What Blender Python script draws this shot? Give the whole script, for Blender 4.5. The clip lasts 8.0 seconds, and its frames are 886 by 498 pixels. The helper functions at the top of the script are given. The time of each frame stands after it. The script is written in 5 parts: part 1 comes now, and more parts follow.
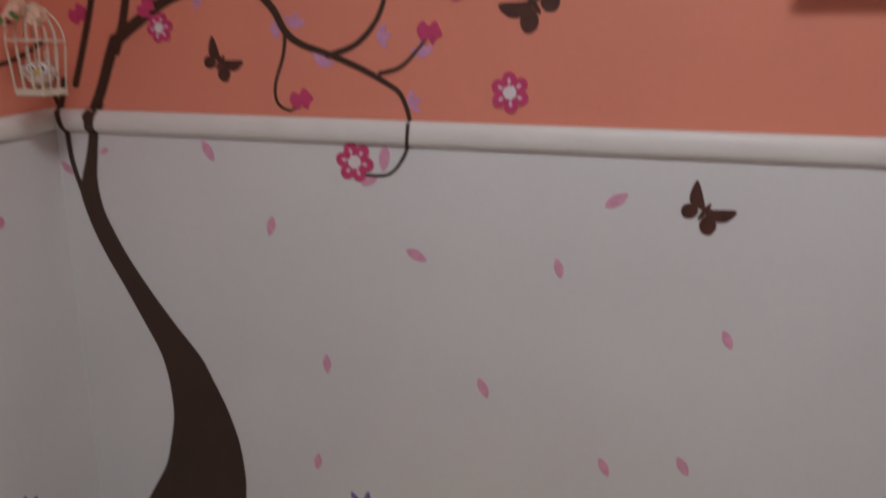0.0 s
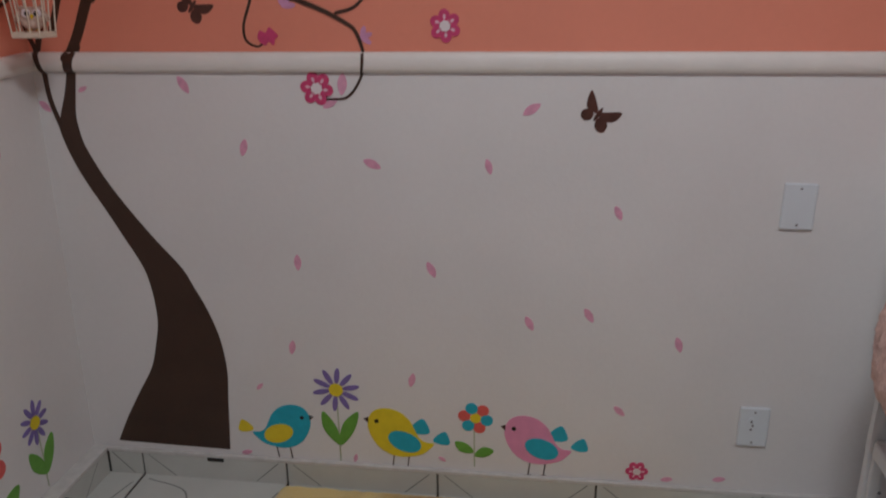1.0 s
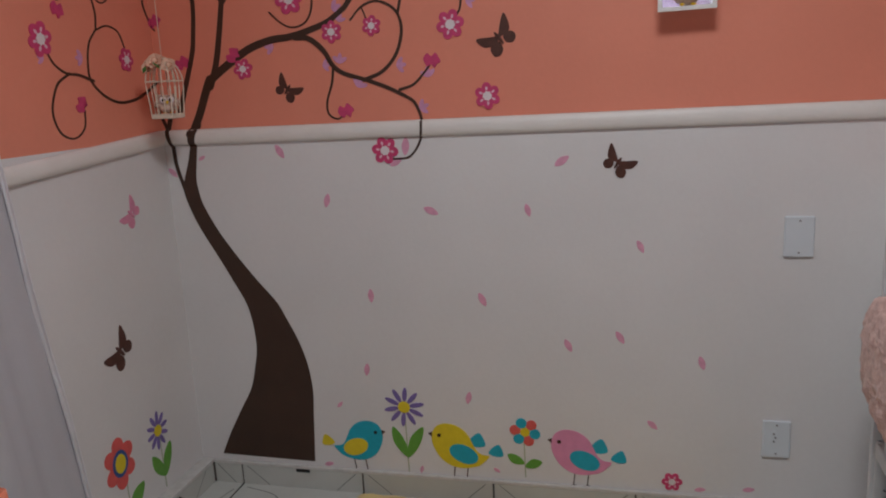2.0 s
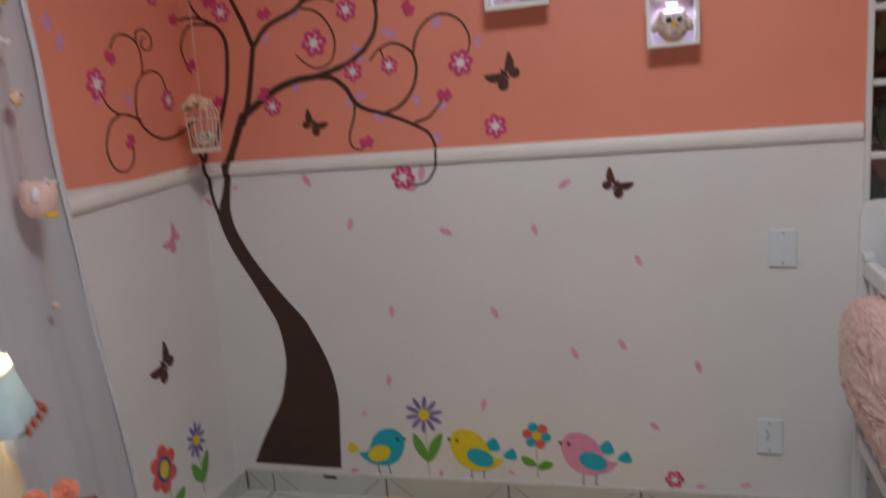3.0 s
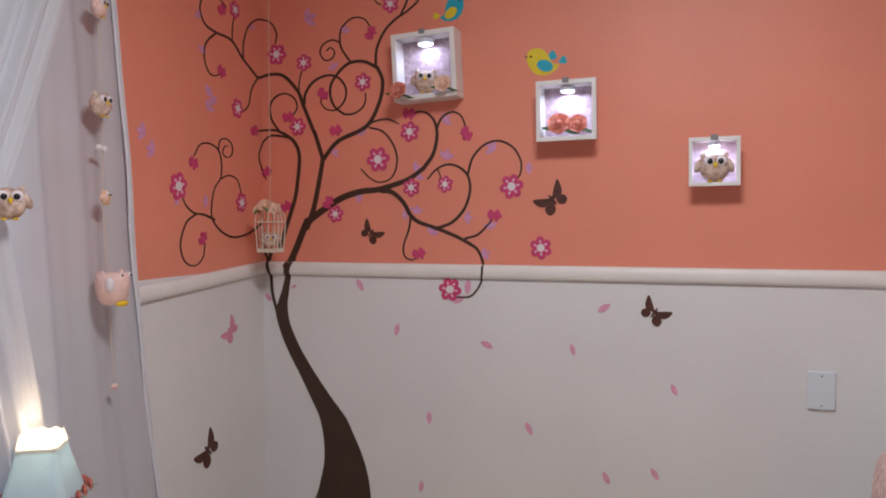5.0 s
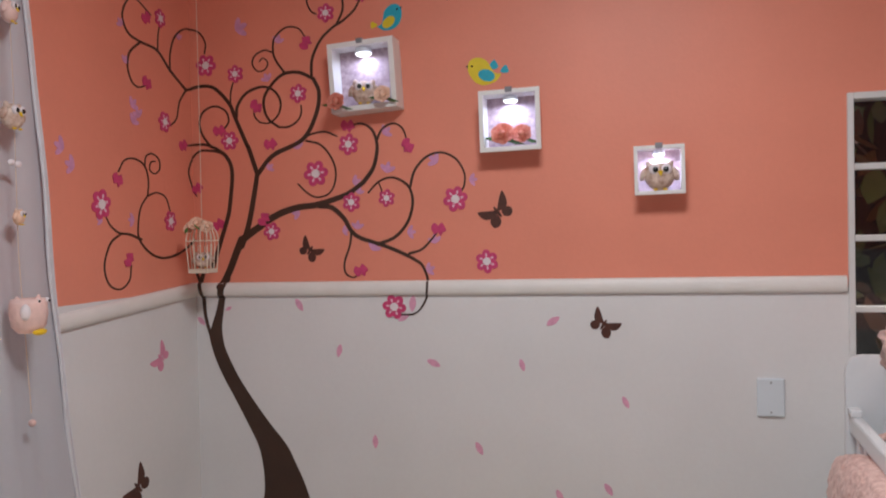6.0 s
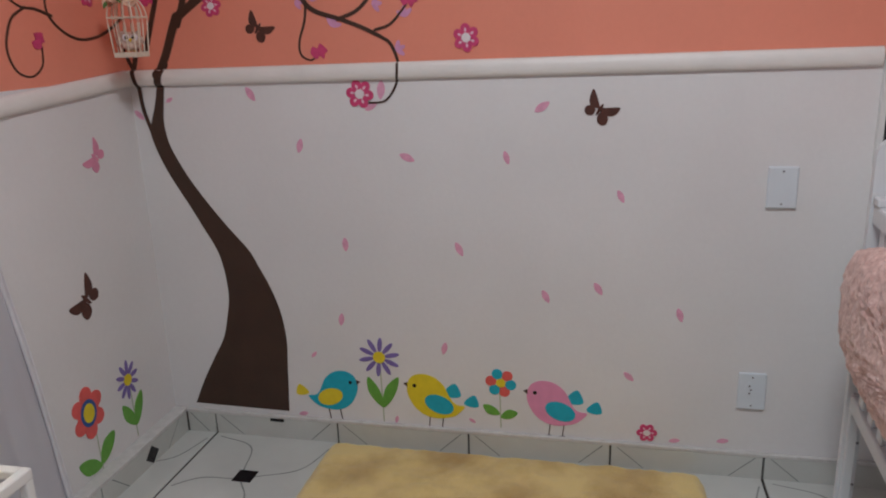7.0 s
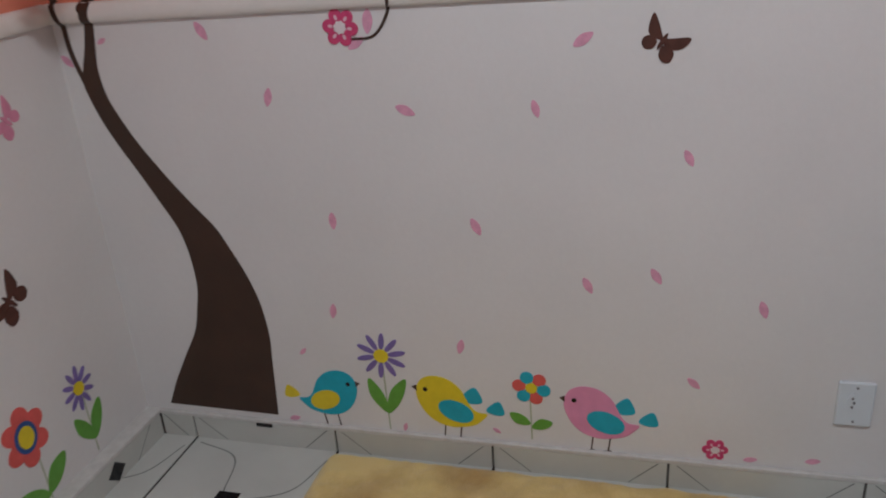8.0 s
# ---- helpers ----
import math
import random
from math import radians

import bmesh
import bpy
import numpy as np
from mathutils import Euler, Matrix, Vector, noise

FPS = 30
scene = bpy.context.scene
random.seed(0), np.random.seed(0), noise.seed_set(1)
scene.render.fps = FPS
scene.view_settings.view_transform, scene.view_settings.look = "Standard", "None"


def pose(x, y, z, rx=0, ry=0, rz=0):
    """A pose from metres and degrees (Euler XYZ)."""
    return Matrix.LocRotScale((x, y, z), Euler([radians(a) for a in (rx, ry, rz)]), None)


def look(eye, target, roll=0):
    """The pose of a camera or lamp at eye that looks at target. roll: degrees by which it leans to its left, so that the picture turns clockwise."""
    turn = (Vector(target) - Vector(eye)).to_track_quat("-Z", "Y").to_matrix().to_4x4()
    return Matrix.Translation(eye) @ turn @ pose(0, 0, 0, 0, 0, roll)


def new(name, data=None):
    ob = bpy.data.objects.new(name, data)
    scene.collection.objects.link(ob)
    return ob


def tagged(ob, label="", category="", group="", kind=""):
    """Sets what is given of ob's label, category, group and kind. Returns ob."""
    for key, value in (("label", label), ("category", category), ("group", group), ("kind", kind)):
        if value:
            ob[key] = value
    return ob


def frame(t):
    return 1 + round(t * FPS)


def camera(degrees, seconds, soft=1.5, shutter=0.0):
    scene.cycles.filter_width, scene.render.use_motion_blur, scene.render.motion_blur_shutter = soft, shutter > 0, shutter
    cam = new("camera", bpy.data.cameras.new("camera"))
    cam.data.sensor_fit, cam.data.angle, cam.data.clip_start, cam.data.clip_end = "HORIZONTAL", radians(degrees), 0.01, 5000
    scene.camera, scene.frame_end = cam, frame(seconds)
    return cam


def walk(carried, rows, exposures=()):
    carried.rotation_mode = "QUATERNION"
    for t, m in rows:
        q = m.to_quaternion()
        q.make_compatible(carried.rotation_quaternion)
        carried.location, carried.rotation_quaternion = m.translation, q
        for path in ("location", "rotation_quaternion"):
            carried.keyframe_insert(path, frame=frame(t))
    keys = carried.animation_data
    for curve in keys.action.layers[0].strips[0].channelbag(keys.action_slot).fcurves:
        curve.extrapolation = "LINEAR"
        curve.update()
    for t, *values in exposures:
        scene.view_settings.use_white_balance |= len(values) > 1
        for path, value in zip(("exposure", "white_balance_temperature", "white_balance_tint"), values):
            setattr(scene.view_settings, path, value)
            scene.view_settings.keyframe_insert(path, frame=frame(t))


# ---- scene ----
# ---------------------------------------------------------------- camera
cam = camera(60.0, 8.0, soft=1.9, shutter=0.3)
PATH = [
    (0, (1.365, -1.462, 1.428), (0.803, 0.384, 0.902), 0.59),
    (0.2, (1.379, -1.531, 1.419), (0.766, 0.333, 1.029), 0.80),
    (0.4, (1.270, -1.634, 1.410), (0.896, 0.259, 0.886), 1.51),
    (0.5, (1.272, -1.665, 1.434), (0.877, 0.207, 0.852), 1.34),
    (0.7, (1.213, -1.788, 1.417), (0.891, 0.104, 0.856), 0.67),
    (0.9, (1.249, -1.860, 1.405), (1.014, 0.016, 0.755), 0.01),
    (1, (1.281, -1.893, 1.398), (1.045, -0.008, 0.774), -0.15),
    (1.2, (1.329, -1.953, 1.424), (0.991, -0.055, 0.894), -1.77),
    (2.3, (1.516, -2.323, 1.368), (1.042, -0.426, 0.945), -2.78),
    (2.5, (1.551, -2.344, 1.373), (1.122, -0.452, 0.887), -2.11),
    (2.7, (1.540, -2.389, 1.355), (1.084, -0.513, 0.833), -3.13),
    (3, (1.487, -2.470, 1.384), (0.994, -0.564, 1.037), -3.91),
    (3.2, (1.436, -2.516, 1.443), (0.909, -0.602, 1.205), -4.39),
    (3.5, (1.518, -2.527, 1.412), (0.925, -0.622, 1.273), -1.36),
    (4, (1.600, -2.550, 1.418), (0.917, -0.674, 1.296), 0.42),
    (4.2, (1.624, -2.550, 1.427), (0.915, -0.682, 1.327), -0.43),
    (5.3, (1.599, -2.539, 1.439), (0.956, -0.647, 1.373), -0.12),
    (5.5, (1.612, -2.505, 1.417), (0.998, -0.601, 1.421), -0.14),
    (5.8, (1.576, -2.491, 1.448), (1.056, -0.560, 1.437), -0.45),
    (6, (1.545, -2.474, 1.425), (1.042, -0.539, 1.386), -1.18),
    (6.2, (1.509, -2.461, 1.441), (1.027, -0.525, 1.299), -1.41),
    (6.5, (1.461, -2.396, 1.396), (1.020, -0.487, 0.997), -1.19),
    (6.7, (1.451, -2.338, 1.382), (1.037, -0.441, 0.900), -1.21),
    (7, (1.465, -2.196, 1.360), (1.036, -0.322, 0.807), -2.01),
    (7.2, (1.472, -2.074, 1.366), (1.011, -0.223, 0.766), -2.65),
    (7.5, (1.477, -1.913, 1.370), (0.981, -0.084, 0.730), -2.70),
    (7.8, (1.445, -1.771, 1.359), (0.910, 0.018, 0.644), -3.95),
    (8, (1.397, -1.660, 1.361), (0.894, 0.120, 0.601), -4.15),
]
EXPOSURES = [(0.0, -0.10, 6450, 12), (1.0, -0.20, 6400, 12), (2.5, -0.09, 6400, 10), (3.5, 0.04, 6500, 10), (4.2, 0.18, 6450, 11), (5.5, 0.33, 6500, 14), (6.0, 0.32, 6500, 12), (6.5, 0.24, 6300, 10), (7.0, 0.19, 6250, 10), (8.0, 0.08, 6250, 10)]
walk(cam, [(t, look(eye, target, roll)) for t, eye, target, roll in PATH], EXPOSURES)

# ---------------------------------------------------------------- plan of the room (metres)
FLOOR, CEIL, CORNER = 0.02, 2.72, -0.03      # the left wall's face is at x = CORNER
ROOM_X, ROOM_Y = 3.6, -3.9
RAIL_LO, RAIL_HI = 1.224, 1.274
SKIRT_TOP = 0.095
SK_X = 0.006                                 # the left wall's skirting is bedded out to here
WIN_X0, WIN_X1, WIN_Z0, WIN_Z1 = 2.128, 3.25, 0.97, 1.812      # garden window in the back wall
LW_Y0, LW_Y1, LW_Z0, LW_Z1 = -2.75, -1.10, 0.15, 2.25         # curtained window in the left wall

# ---------------------------------------------------------------- light
world = bpy.data.worlds.new("world")
scene.world = world
world.use_nodes = True
wn = world.node_tree
sky = wn.nodes.new("ShaderNodeTexSky")
sky.sky_type, sky.sun_disc = 'NISHITA', False
sky.sun_elevation, sky.sun_rotation = radians(40), radians(-70)
wn.nodes["Background"].inputs["Strength"].default_value = 0.11
wn.links.new(sky.outputs[0], wn.nodes["Background"].inputs[0])


def area_lamp(name, m, power, sx, sy, colour):
    data = bpy.data.lights.new(name, 'AREA')
    data.shape, data.size, data.size_y, data.energy, data.color = 'RECTANGLE', sx, sy, power, colour
    ob = new(name, data)
    ob.matrix_basis = m
    return ob


area_lamp("ceiling_light_lamp", look((1.48, -1.62, 2.60), (1.48, -1.62, 0)), 24.5, 0.46, 0.46, (0.92, 0.98, 1.0))
area_lamp("window_daylight", look((-0.09, -1.92, 1.2), (1.0, -1.92, 1.2)), 3.6, 1.6, 2.0, (0.66, 0.82, 1.0))
sun_data = bpy.data.lights.new("sun", 'SUN')
sun_data.energy, sun_data.angle, sun_data.color = 2.4, radians(10), (1.0, 0.95, 0.88)
sun = new("sun", sun_data)
sun.matrix_basis = look((3, 5, 6), (2.5, 0.6, 1))


# ---------------------------------------------------------------- materials
def material(name, colour, rough=0.6, metal=0.0, vary=0.12, scale=6.0, fine=60.0, bump=0.0, bump_scale=150.0, translucent=0.0, clear=0.0, specular=0.5, second=None, sheen=0.0, sharp=1.0, shift=0.0):
    """A paint, cloth or plastic with variation at two scales and fine relief."""
    m = bpy.data.materials.new(name)
    m.use_nodes = True
    nt = m.node_tree
    N, Lk = nt.nodes, nt.links
    bsdf = N["Principled BSDF"]
    bsdf.inputs["Roughness"].default_value = rough
    bsdf.inputs["Metallic"].default_value = metal
    bsdf.inputs["Specular IOR Level"].default_value = specular
    bsdf.inputs["Sheen Weight"].default_value = sheen
    co = N.new("ShaderNodeTexCoord")
    n1, n2 = N.new("ShaderNodeTexNoise"), N.new("ShaderNodeTexNoise")
    n1.inputs["Scale"].default_value, n2.inputs["Scale"].default_value = scale, fine
    n1.inputs["Detail"].default_value = 4
    mix = N.new("ShaderNodeMix")
    mix.data_type = 'RGBA'
    dark = [c * (1 - vary) for c in colour]
    light = [min(1, c * (1 + vary)) for c in colour]
    if second:
        light = second
    mix.inputs["A"].default_value, mix.inputs["B"].default_value = (*dark, 1), (*light, 1)
    add = N.new("ShaderNodeMath")
    add.operation = 'MULTIPLY_ADD'
    add.inputs[1].default_value = 0.35
    Lk.new(co.outputs["Object"], n1.inputs["Vector"])
    Lk.new(co.outputs["Object"], n2.inputs["Vector"])
    Lk.new(n2.outputs["Fac"], add.inputs[0])
    sub = N.new("ShaderNodeMath")
    sub.operation = 'MULTIPLY_ADD'
    sub.inputs[1].default_value, sub.inputs[2].default_value = 1.4 * sharp, .32 - .7 * sharp + shift
    Lk.new(n1.outputs["Fac"], sub.inputs[0])
    Lk.new(sub.outputs[0], add.inputs[2])
    Lk.new(add.outputs[0], mix.inputs["Factor"])
    Lk.new(mix.outputs["Result"], bsdf.inputs["Base Color"])
    if bump:
        n3, bp = N.new("ShaderNodeTexNoise"), N.new("ShaderNodeBump")
        n3.inputs["Scale"].default_value = bump_scale
        n3.inputs["Detail"].default_value = 3
        bp.inputs["Strength"].default_value, bp.inputs["Distance"].default_value = bump, 0.004
        Lk.new(co.outputs["Object"], n3.inputs["Vector"])
        Lk.new(n3.outputs["Fac"], bp.inputs["Height"])
        Lk.new(bp.outputs["Normal"], bsdf.inputs["Normal"])
    if translucent or clear:
        out = N["Material Output"]
        last = bsdf
        if translucent:
            tr, ms = N.new("ShaderNodeBsdfTranslucent"), N.new("ShaderNodeMixShader")
            Lk.new(mix.outputs["Result"], tr.inputs["Color"])
            ms.inputs[0].default_value = translucent
            Lk.new(last.outputs[0], ms.inputs[1])
            Lk.new(tr.outputs[0], ms.inputs[2])
            last = ms
        if clear:
            tp, ms = N.new("ShaderNodeBsdfTransparent"), N.new("ShaderNodeMixShader")
            ms.inputs[0].default_value = clear
            Lk.new(last.outputs[0], ms.inputs[1])
            Lk.new(tp.outputs[0], ms.inputs[2])
            last = ms
        Lk.new(last.outputs[0], out.inputs["Surface"])
    return m


def glow(name, colour, strength):
    m = bpy.data.materials.new(name)
    m.use_nodes = True
    b = m.node_tree.nodes["Principled BSDF"]
    b.inputs["Base Color"].default_value = (*colour, 1)
    b.inputs["Emission Color"].default_value = (*colour, 1)
    b.inputs["Emission Strength"].default_value = strength
    return m


ORANGE = material("orange_wall_paint", (0.80, 0.275, 0.184), 0.5, vary=0.07, scale=3, bump=0.12, bump_scale=90)
PALE = material("pale_pink_wall_paint", (0.73, 0.715, 0.716), 0.6, vary=0.065, scale=2.2, bump=0.12, bump_scale=90)
WHITE = material("white_paint", (0.80, 0.79, 0.77), 0.4, vary=0.05, scale=9)
PLASTER = material("ceiling_paint", (0.80, 0.78, 0.75), 0.8, vary=0.04)
MOULD = material("moulding_paint", (0.80, 0.77, 0.74), 0.45, vary=0.05, scale=12, bump=0.08)
TILE = material("white_floor_tile", (0.57, 0.58, 0.555), 0.12, vary=0.06, scale=7, fine=30)
SKIRT = material("skirting_tile", (0.55, 0.56, 0.53), 0.15, vary=0.07, scale=7, fine=30)
SKGROUT = material("grey_skirting_grout", (0.12, 0.115, 0.105), 0.85, vary=0.2, scale=20)
GROUT = material("dark_grout", (0.035, 0.032, 0.03), 0.8)
CAULK = material("white_cement_bead", (0.60, 0.585, 0.57), 0.7, vary=0.12, scale=30)
INSET = material("black_tile_inset", (0.012, 0.011, 0.013), 0.2)
VEIN = material("grey_tile_line", (0.26, 0.27, 0.26), 0.2, vary=0.3, scale=25)
BROWN = material("dark_brown_vinyl", (0.050, 0.023, 0.013), 0.5, vary=0.25, scale=8, fine=120)
BUTTER = material("brown_butterfly_vinyl", (0.080, 0.026, 0.017), 0.5, vary=0.4, scale=40)
MAGENTA = material("magenta_vinyl", (0.60, 0.055, 0.17), 0.5, vary=0.15, scale=60)
PINKSPOT = material("pale_pink_vinyl", (0.80, 0.50, 0.60), 0.5, vary=0.1)
PETAL = material("pink_petal_vinyl", (0.72, 0.35, 0.49), 0.5, vary=0.16, scale=60)
PINKB = material("pink_butterfly_vinyl", (0.68, 0.26, 0.39), 0.5, vary=0.15, scale=50)
LILAC = material("lilac_vinyl", (0.64, 0.30, 0.50), 0.5, vary=0.2, scale=50)
FWHITE = material("white_vinyl", (0.80, 0.72, 0.74), 0.5, vary=0.08)
TEAL = material("teal_blue_vinyl", (0.010, 0.40, 0.54), 0.5, vary=0.1, scale=30)
YELLOW = material("yellow_vinyl", (0.76, 0.60, 0.02), 0.5, vary=0.08, scale=30)
BIRDPINK = material("bird_pink_vinyl", (0.76, 0.29, 0.48), 0.5, vary=0.07, scale=30)
GREEN = material("leaf_green_vinyl", (0.13, 0.36, 0.05), 0.5, vary=0.15, scale=40)
STEM = material("pale_stem_vinyl", (0.42, 0.46, 0.34), 0.5)
PURPLE = material("purple_vinyl", (0.20, 0.145, 0.40), 0.5, vary=0.2, scale=40)
CORAL = material("coral_red_vinyl", (0.72, 0.11, 0.10), 0.5, vary=0.12, scale=30)
NAVY = material("blue_ring_vinyl", (0.03, 0.09, 0.30), 0.5, vary=0.15)
LEGS = material("bird_leg_vinyl", (0.07, 0.04, 0.035), 0.5)
BLACK = material("black_bead", (0.01, 0.01, 0.012), 0.25)
PLASTIC = material("white_switch_plastic", (0.68, 0.73, 0.78), 0.3, vary=0.03)
SLOT = material("grey_socket_plastic", (0.22, 0.22, 0.24), 0.4)
RUG = material("yellow_plush", (0.54, 0.33, 0.11), 0.95, vary=0.1, scale=5.0, fine=120, bump=1.0, bump_scale=260, second=(0.84, 0.63, 0.25), sheen=0.3, sharp=2.2, shift=0.25)
SHEER = material("sheer_white_curtain", (0.70, 0.69, 0.735), 0.85, vary=0.05, scale=4, fine=200, translucent=0.34, clear=0.05)
HEM = material("curtain_hem", (0.84, 0.84, 0.88), 0.85, vary=0.08, scale=25, fine=200, translucent=0.25)
DRAPE = material("white_voile_drape", (0.76, 0.76, 0.80), 0.85, vary=0.04, scale=4, fine=200, translucent=0.36, clear=0.03)
CRIBW = material("white_crib_lacquer", (0.70, 0.72, 0.74), 0.3, vary=0.05, scale=6)
RUFFLE = material("pink_ruffled_cotton", (0.56, 0.28, 0.24), 0.9, vary=0.2, scale=75, fine=160, bump=1.0, bump_scale=85, second=(0.92, 0.68, 0.61), sheen=0.2)
BEDDING = material("white_bedding_cotton", (0.70, 0.73, 0.77), 0.9, vary=0.05, scale=10, bump=0.2)
PLUSH = material("beige_floral_fabric", (0.46, 0.25, 0.18), 0.9, vary=0.25, scale=55, fine=180, bump=0.3, second=(0.84, 0.68, 0.58), sharp=1.5)
PLUSHP = material("pink_felt", (0.80, 0.55, 0.50), 0.95, vary=0.12, scale=60, bump=0.3)
ROSE = material("coral_silk_rose", (0.66, 0.12, 0.07), 0.7, vary=0.2, scale=90, translucent=0.15, second=(0.82, 0.36, 0.26))
ROSEC = material("peach_silk_rose", (0.80, 0.52, 0.38), 0.7, vary=0.15, scale=60)
ROSEP = material("pink_ribbon_rose", (0.70, 0.24, 0.20), 0.7, vary=0.25, scale=80)
LEAF = material("silk_leaf", (0.07, 0.20, 0.05), 0.6, vary=0.3, scale=60)
CREAM = material("cream_painted_wire", (0.74, 0.66, 0.54), 0.45, vary=0.1, scale=60)
THREAD = material("cream_thread", (0.66, 0.52, 0.42), 0.8)
YFELT = material("yellow_felt", (0.80, 0.52, 0.02), 0.9, vary=0.08)
BACKING = material("pink_print_paper", (0.36, 0.22, 0.27), 0.5, vary=0.3, scale=60, fine=160, second=(0.66, 0.54, 0.60))
SHADE = material("pale_blue_lampshade", (0.60, 0.74, 0.80), 0.85, vary=0.05, scale=30, bump=0.15, translucent=0.16)
LACE = material("white_lace_trim", (0.90, 0.88, 0.84), 0.9, vary=0.1, scale=90, translucent=0.75)
PORCELAIN = material("cream_lamp_base", (0.80, 0.64, 0.46), 0.35, vary=0.08)
ALU = material("white_window_enamel", (0.70, 0.70, 0.69), 0.35, vary=0.05)
# near-black: the unlit depth of the garden is put into this colour
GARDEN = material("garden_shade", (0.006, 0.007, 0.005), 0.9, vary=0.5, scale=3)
FOLIAGE = material("garden_leaf", (0.075, 0.105, 0.025), 0.5, vary=0.5, scale=5, translucent=0.2)
DRYLEAF = material("dry_garden_leaf", (0.11, 0.05, 0.02), 0.6, vary=0.4, scale=5)
LED = glow("led_face", (0.90, 0.93, 1.0), 3.2)
DIFFUSER = glow("ceiling_diffuser", (0.97, 0.95, 0.95), 2.4)

glass = bpy.data.materials.new("window_glass")
glass.use_nodes = True
gb = glass.node_tree.nodes["Principled BSDF"]
gb.inputs["Transmission Weight"].default_value, gb.inputs["Roughness"].default_value, gb.inputs["IOR"].default_value = 1.0, 0.02, 1.45


# ---------------------------------------------------------------- builders
def thing(name, base, label="", category="", group="", kind=""):
    ob = new(name)
    ob.empty_display_size = 0.05
    ob.matrix_basis = Matrix.Translation(base)
    return tagged(ob, label, category, group, kind)


def mesh_object(name, bm, mats, smooth=False):
    bmesh.ops.recalc_face_normals(bm, faces=bm.faces[:])
    me = bpy.data.meshes.new(name)
    bm.to_mesh(me)
    bm.free()
    for m in mats if isinstance(mats, (list, tuple)) else [mats]:
        me.materials.append(m)
    if smooth:
        me.shade_smooth()
    return new(name, me)


def part(name, bm, mats, parent, label="", smooth=False):
    ob = mesh_object(name, bm, mats, smooth)
    ob.parent = parent
    if parent.type == 'EMPTY':
        ob.matrix_parent_inverse = parent.matrix_basis.inverted()
    return tagged(ob, label)


def single(name, bm, mats, label, category, group="", kind="", smooth=False):
    return tagged(mesh_object(name, bm, mats, smooth), label, category, group, kind)


def box(bm, lo, hi, bevel=0.0, m=None, mat=0):
    c = [(a + b) / 2 for a, b in zip(lo, hi)]
    s = [b - a for a, b in zip(lo, hi)]
    before = set(bm.faces)
    r = bmesh.ops.create_cube(bm, size=1, matrix=(m or Matrix()) @ Matrix.Translation(c) @ Matrix.Diagonal((*s, 1)))
    if bevel:
        edges = list({e for v in r["verts"] for e in v.link_edges})
        bmesh.ops.bevel(bm, geom=edges, offset=bevel, segments=2, affect='EDGES', profile=0.5)
    for f in set(bm.faces) - before:
        f.material_index = mat
    return bm


def ball(bm, c, r, mat=0, seg=16, rings=10, m=None):
    before = set(bm.faces)
    r = r if isinstance(r, tuple) else (r, r, r)
    bmesh.ops.create_uvsphere(bm, u_segments=seg, v_segments=rings, radius=1, matrix=Matrix.Translation(c) @ (m or Matrix()) @ Matrix.Diagonal((*r, 1)))
    for f in set(bm.faces) - before:
        f.material_index = mat
    return bm


def cone(bm, a, b, r0, r1, seg=16, mat=0, caps=True):
    before = set(bm.faces)
    a, b = Vector(a), Vector(b)
    turn = (b - a).to_track_quat("Z", "Y").to_matrix().to_4x4()
    bmesh.ops.create_cone(bm, cap_ends=caps, segments=seg, radius1=r0, radius2=r1, depth=(b - a).length, matrix=Matrix.Translation((a + b) / 2) @ turn)
    for f in set(bm.faces) - before:
        f.material_index = mat
    return bm


def tube(bm, pts, r, seg=8, mat=0, closed=False):
    """A round wire along points."""
    pts = [Vector(p) for p in pts]
    n = len(pts)
    rings = []
    for i, p in enumerate(pts):
        a, b = (pts[(i - 1) % n], pts[(i + 1) % n]) if closed else (pts[max(i - 1, 0)], pts[min(i + 1, n - 1)])
        q = (b - a).to_track_quat("Z", "Y")
        rings.append([bm.verts.new(p + q @ Vector((r * math.cos(k * math.tau / seg), r * math.sin(k * math.tau / seg), 0))) for k in range(seg)])
    for i in range(n if closed else n - 1):
        for k in range(seg):
            f = bm.faces.new((rings[i][k], rings[i][(k + 1) % seg], rings[(i + 1) % n][(k + 1) % seg], rings[(i + 1) % n][k]))
            f.material_index = mat
    return bm


def lathe(bm, profile, centre, seg=24, mat=0, wobble=None):
    rings = []
    for j, (r, z) in enumerate(profile):
        ring = []
        for k in range(seg):
            a = k * math.tau / seg
            rr = r * (1 + (wobble(a, j) if wobble else 0))
            ring.append(bm.verts.new((centre[0] + rr * math.cos(a), centre[1] + rr * math.sin(a), centre[2] + z)))
        rings.append(ring)
    for j in range(len(rings) - 1):
        for k in range(seg):
            f = bm.faces.new((rings[j][k], rings[j][(k + 1) % seg], rings[j + 1][(k + 1) % seg], rings[j + 1][k]))
            f.material_index = mat
    return bm


def spline(pts, per=6, closed=False):
    """Catmull-Rom through points."""
    pts = [np.array(p, float) for p in pts]
    n, out = len(pts), []
    for i in range(n if closed else n - 1):
        if closed:
            a, b, c, d = (pts[(i + k) % n] for k in (-1, 0, 1, 2))
        else:
            b, c = pts[i], pts[i + 1]
            a = pts[i - 1] if i else 2 * b - c
            d = pts[i + 2] if i + 2 < n else 2 * c - b
        for k in range(per):
            t = k / per
            out.append(0.5 * (2 * b + (c - a) * t + (2 * a - 5 * b + 4 * c - d) * t * t + (3 * b - a - 3 * c + d) * t ** 3))
    if not closed:
        out.append(pts[-1])
    return out


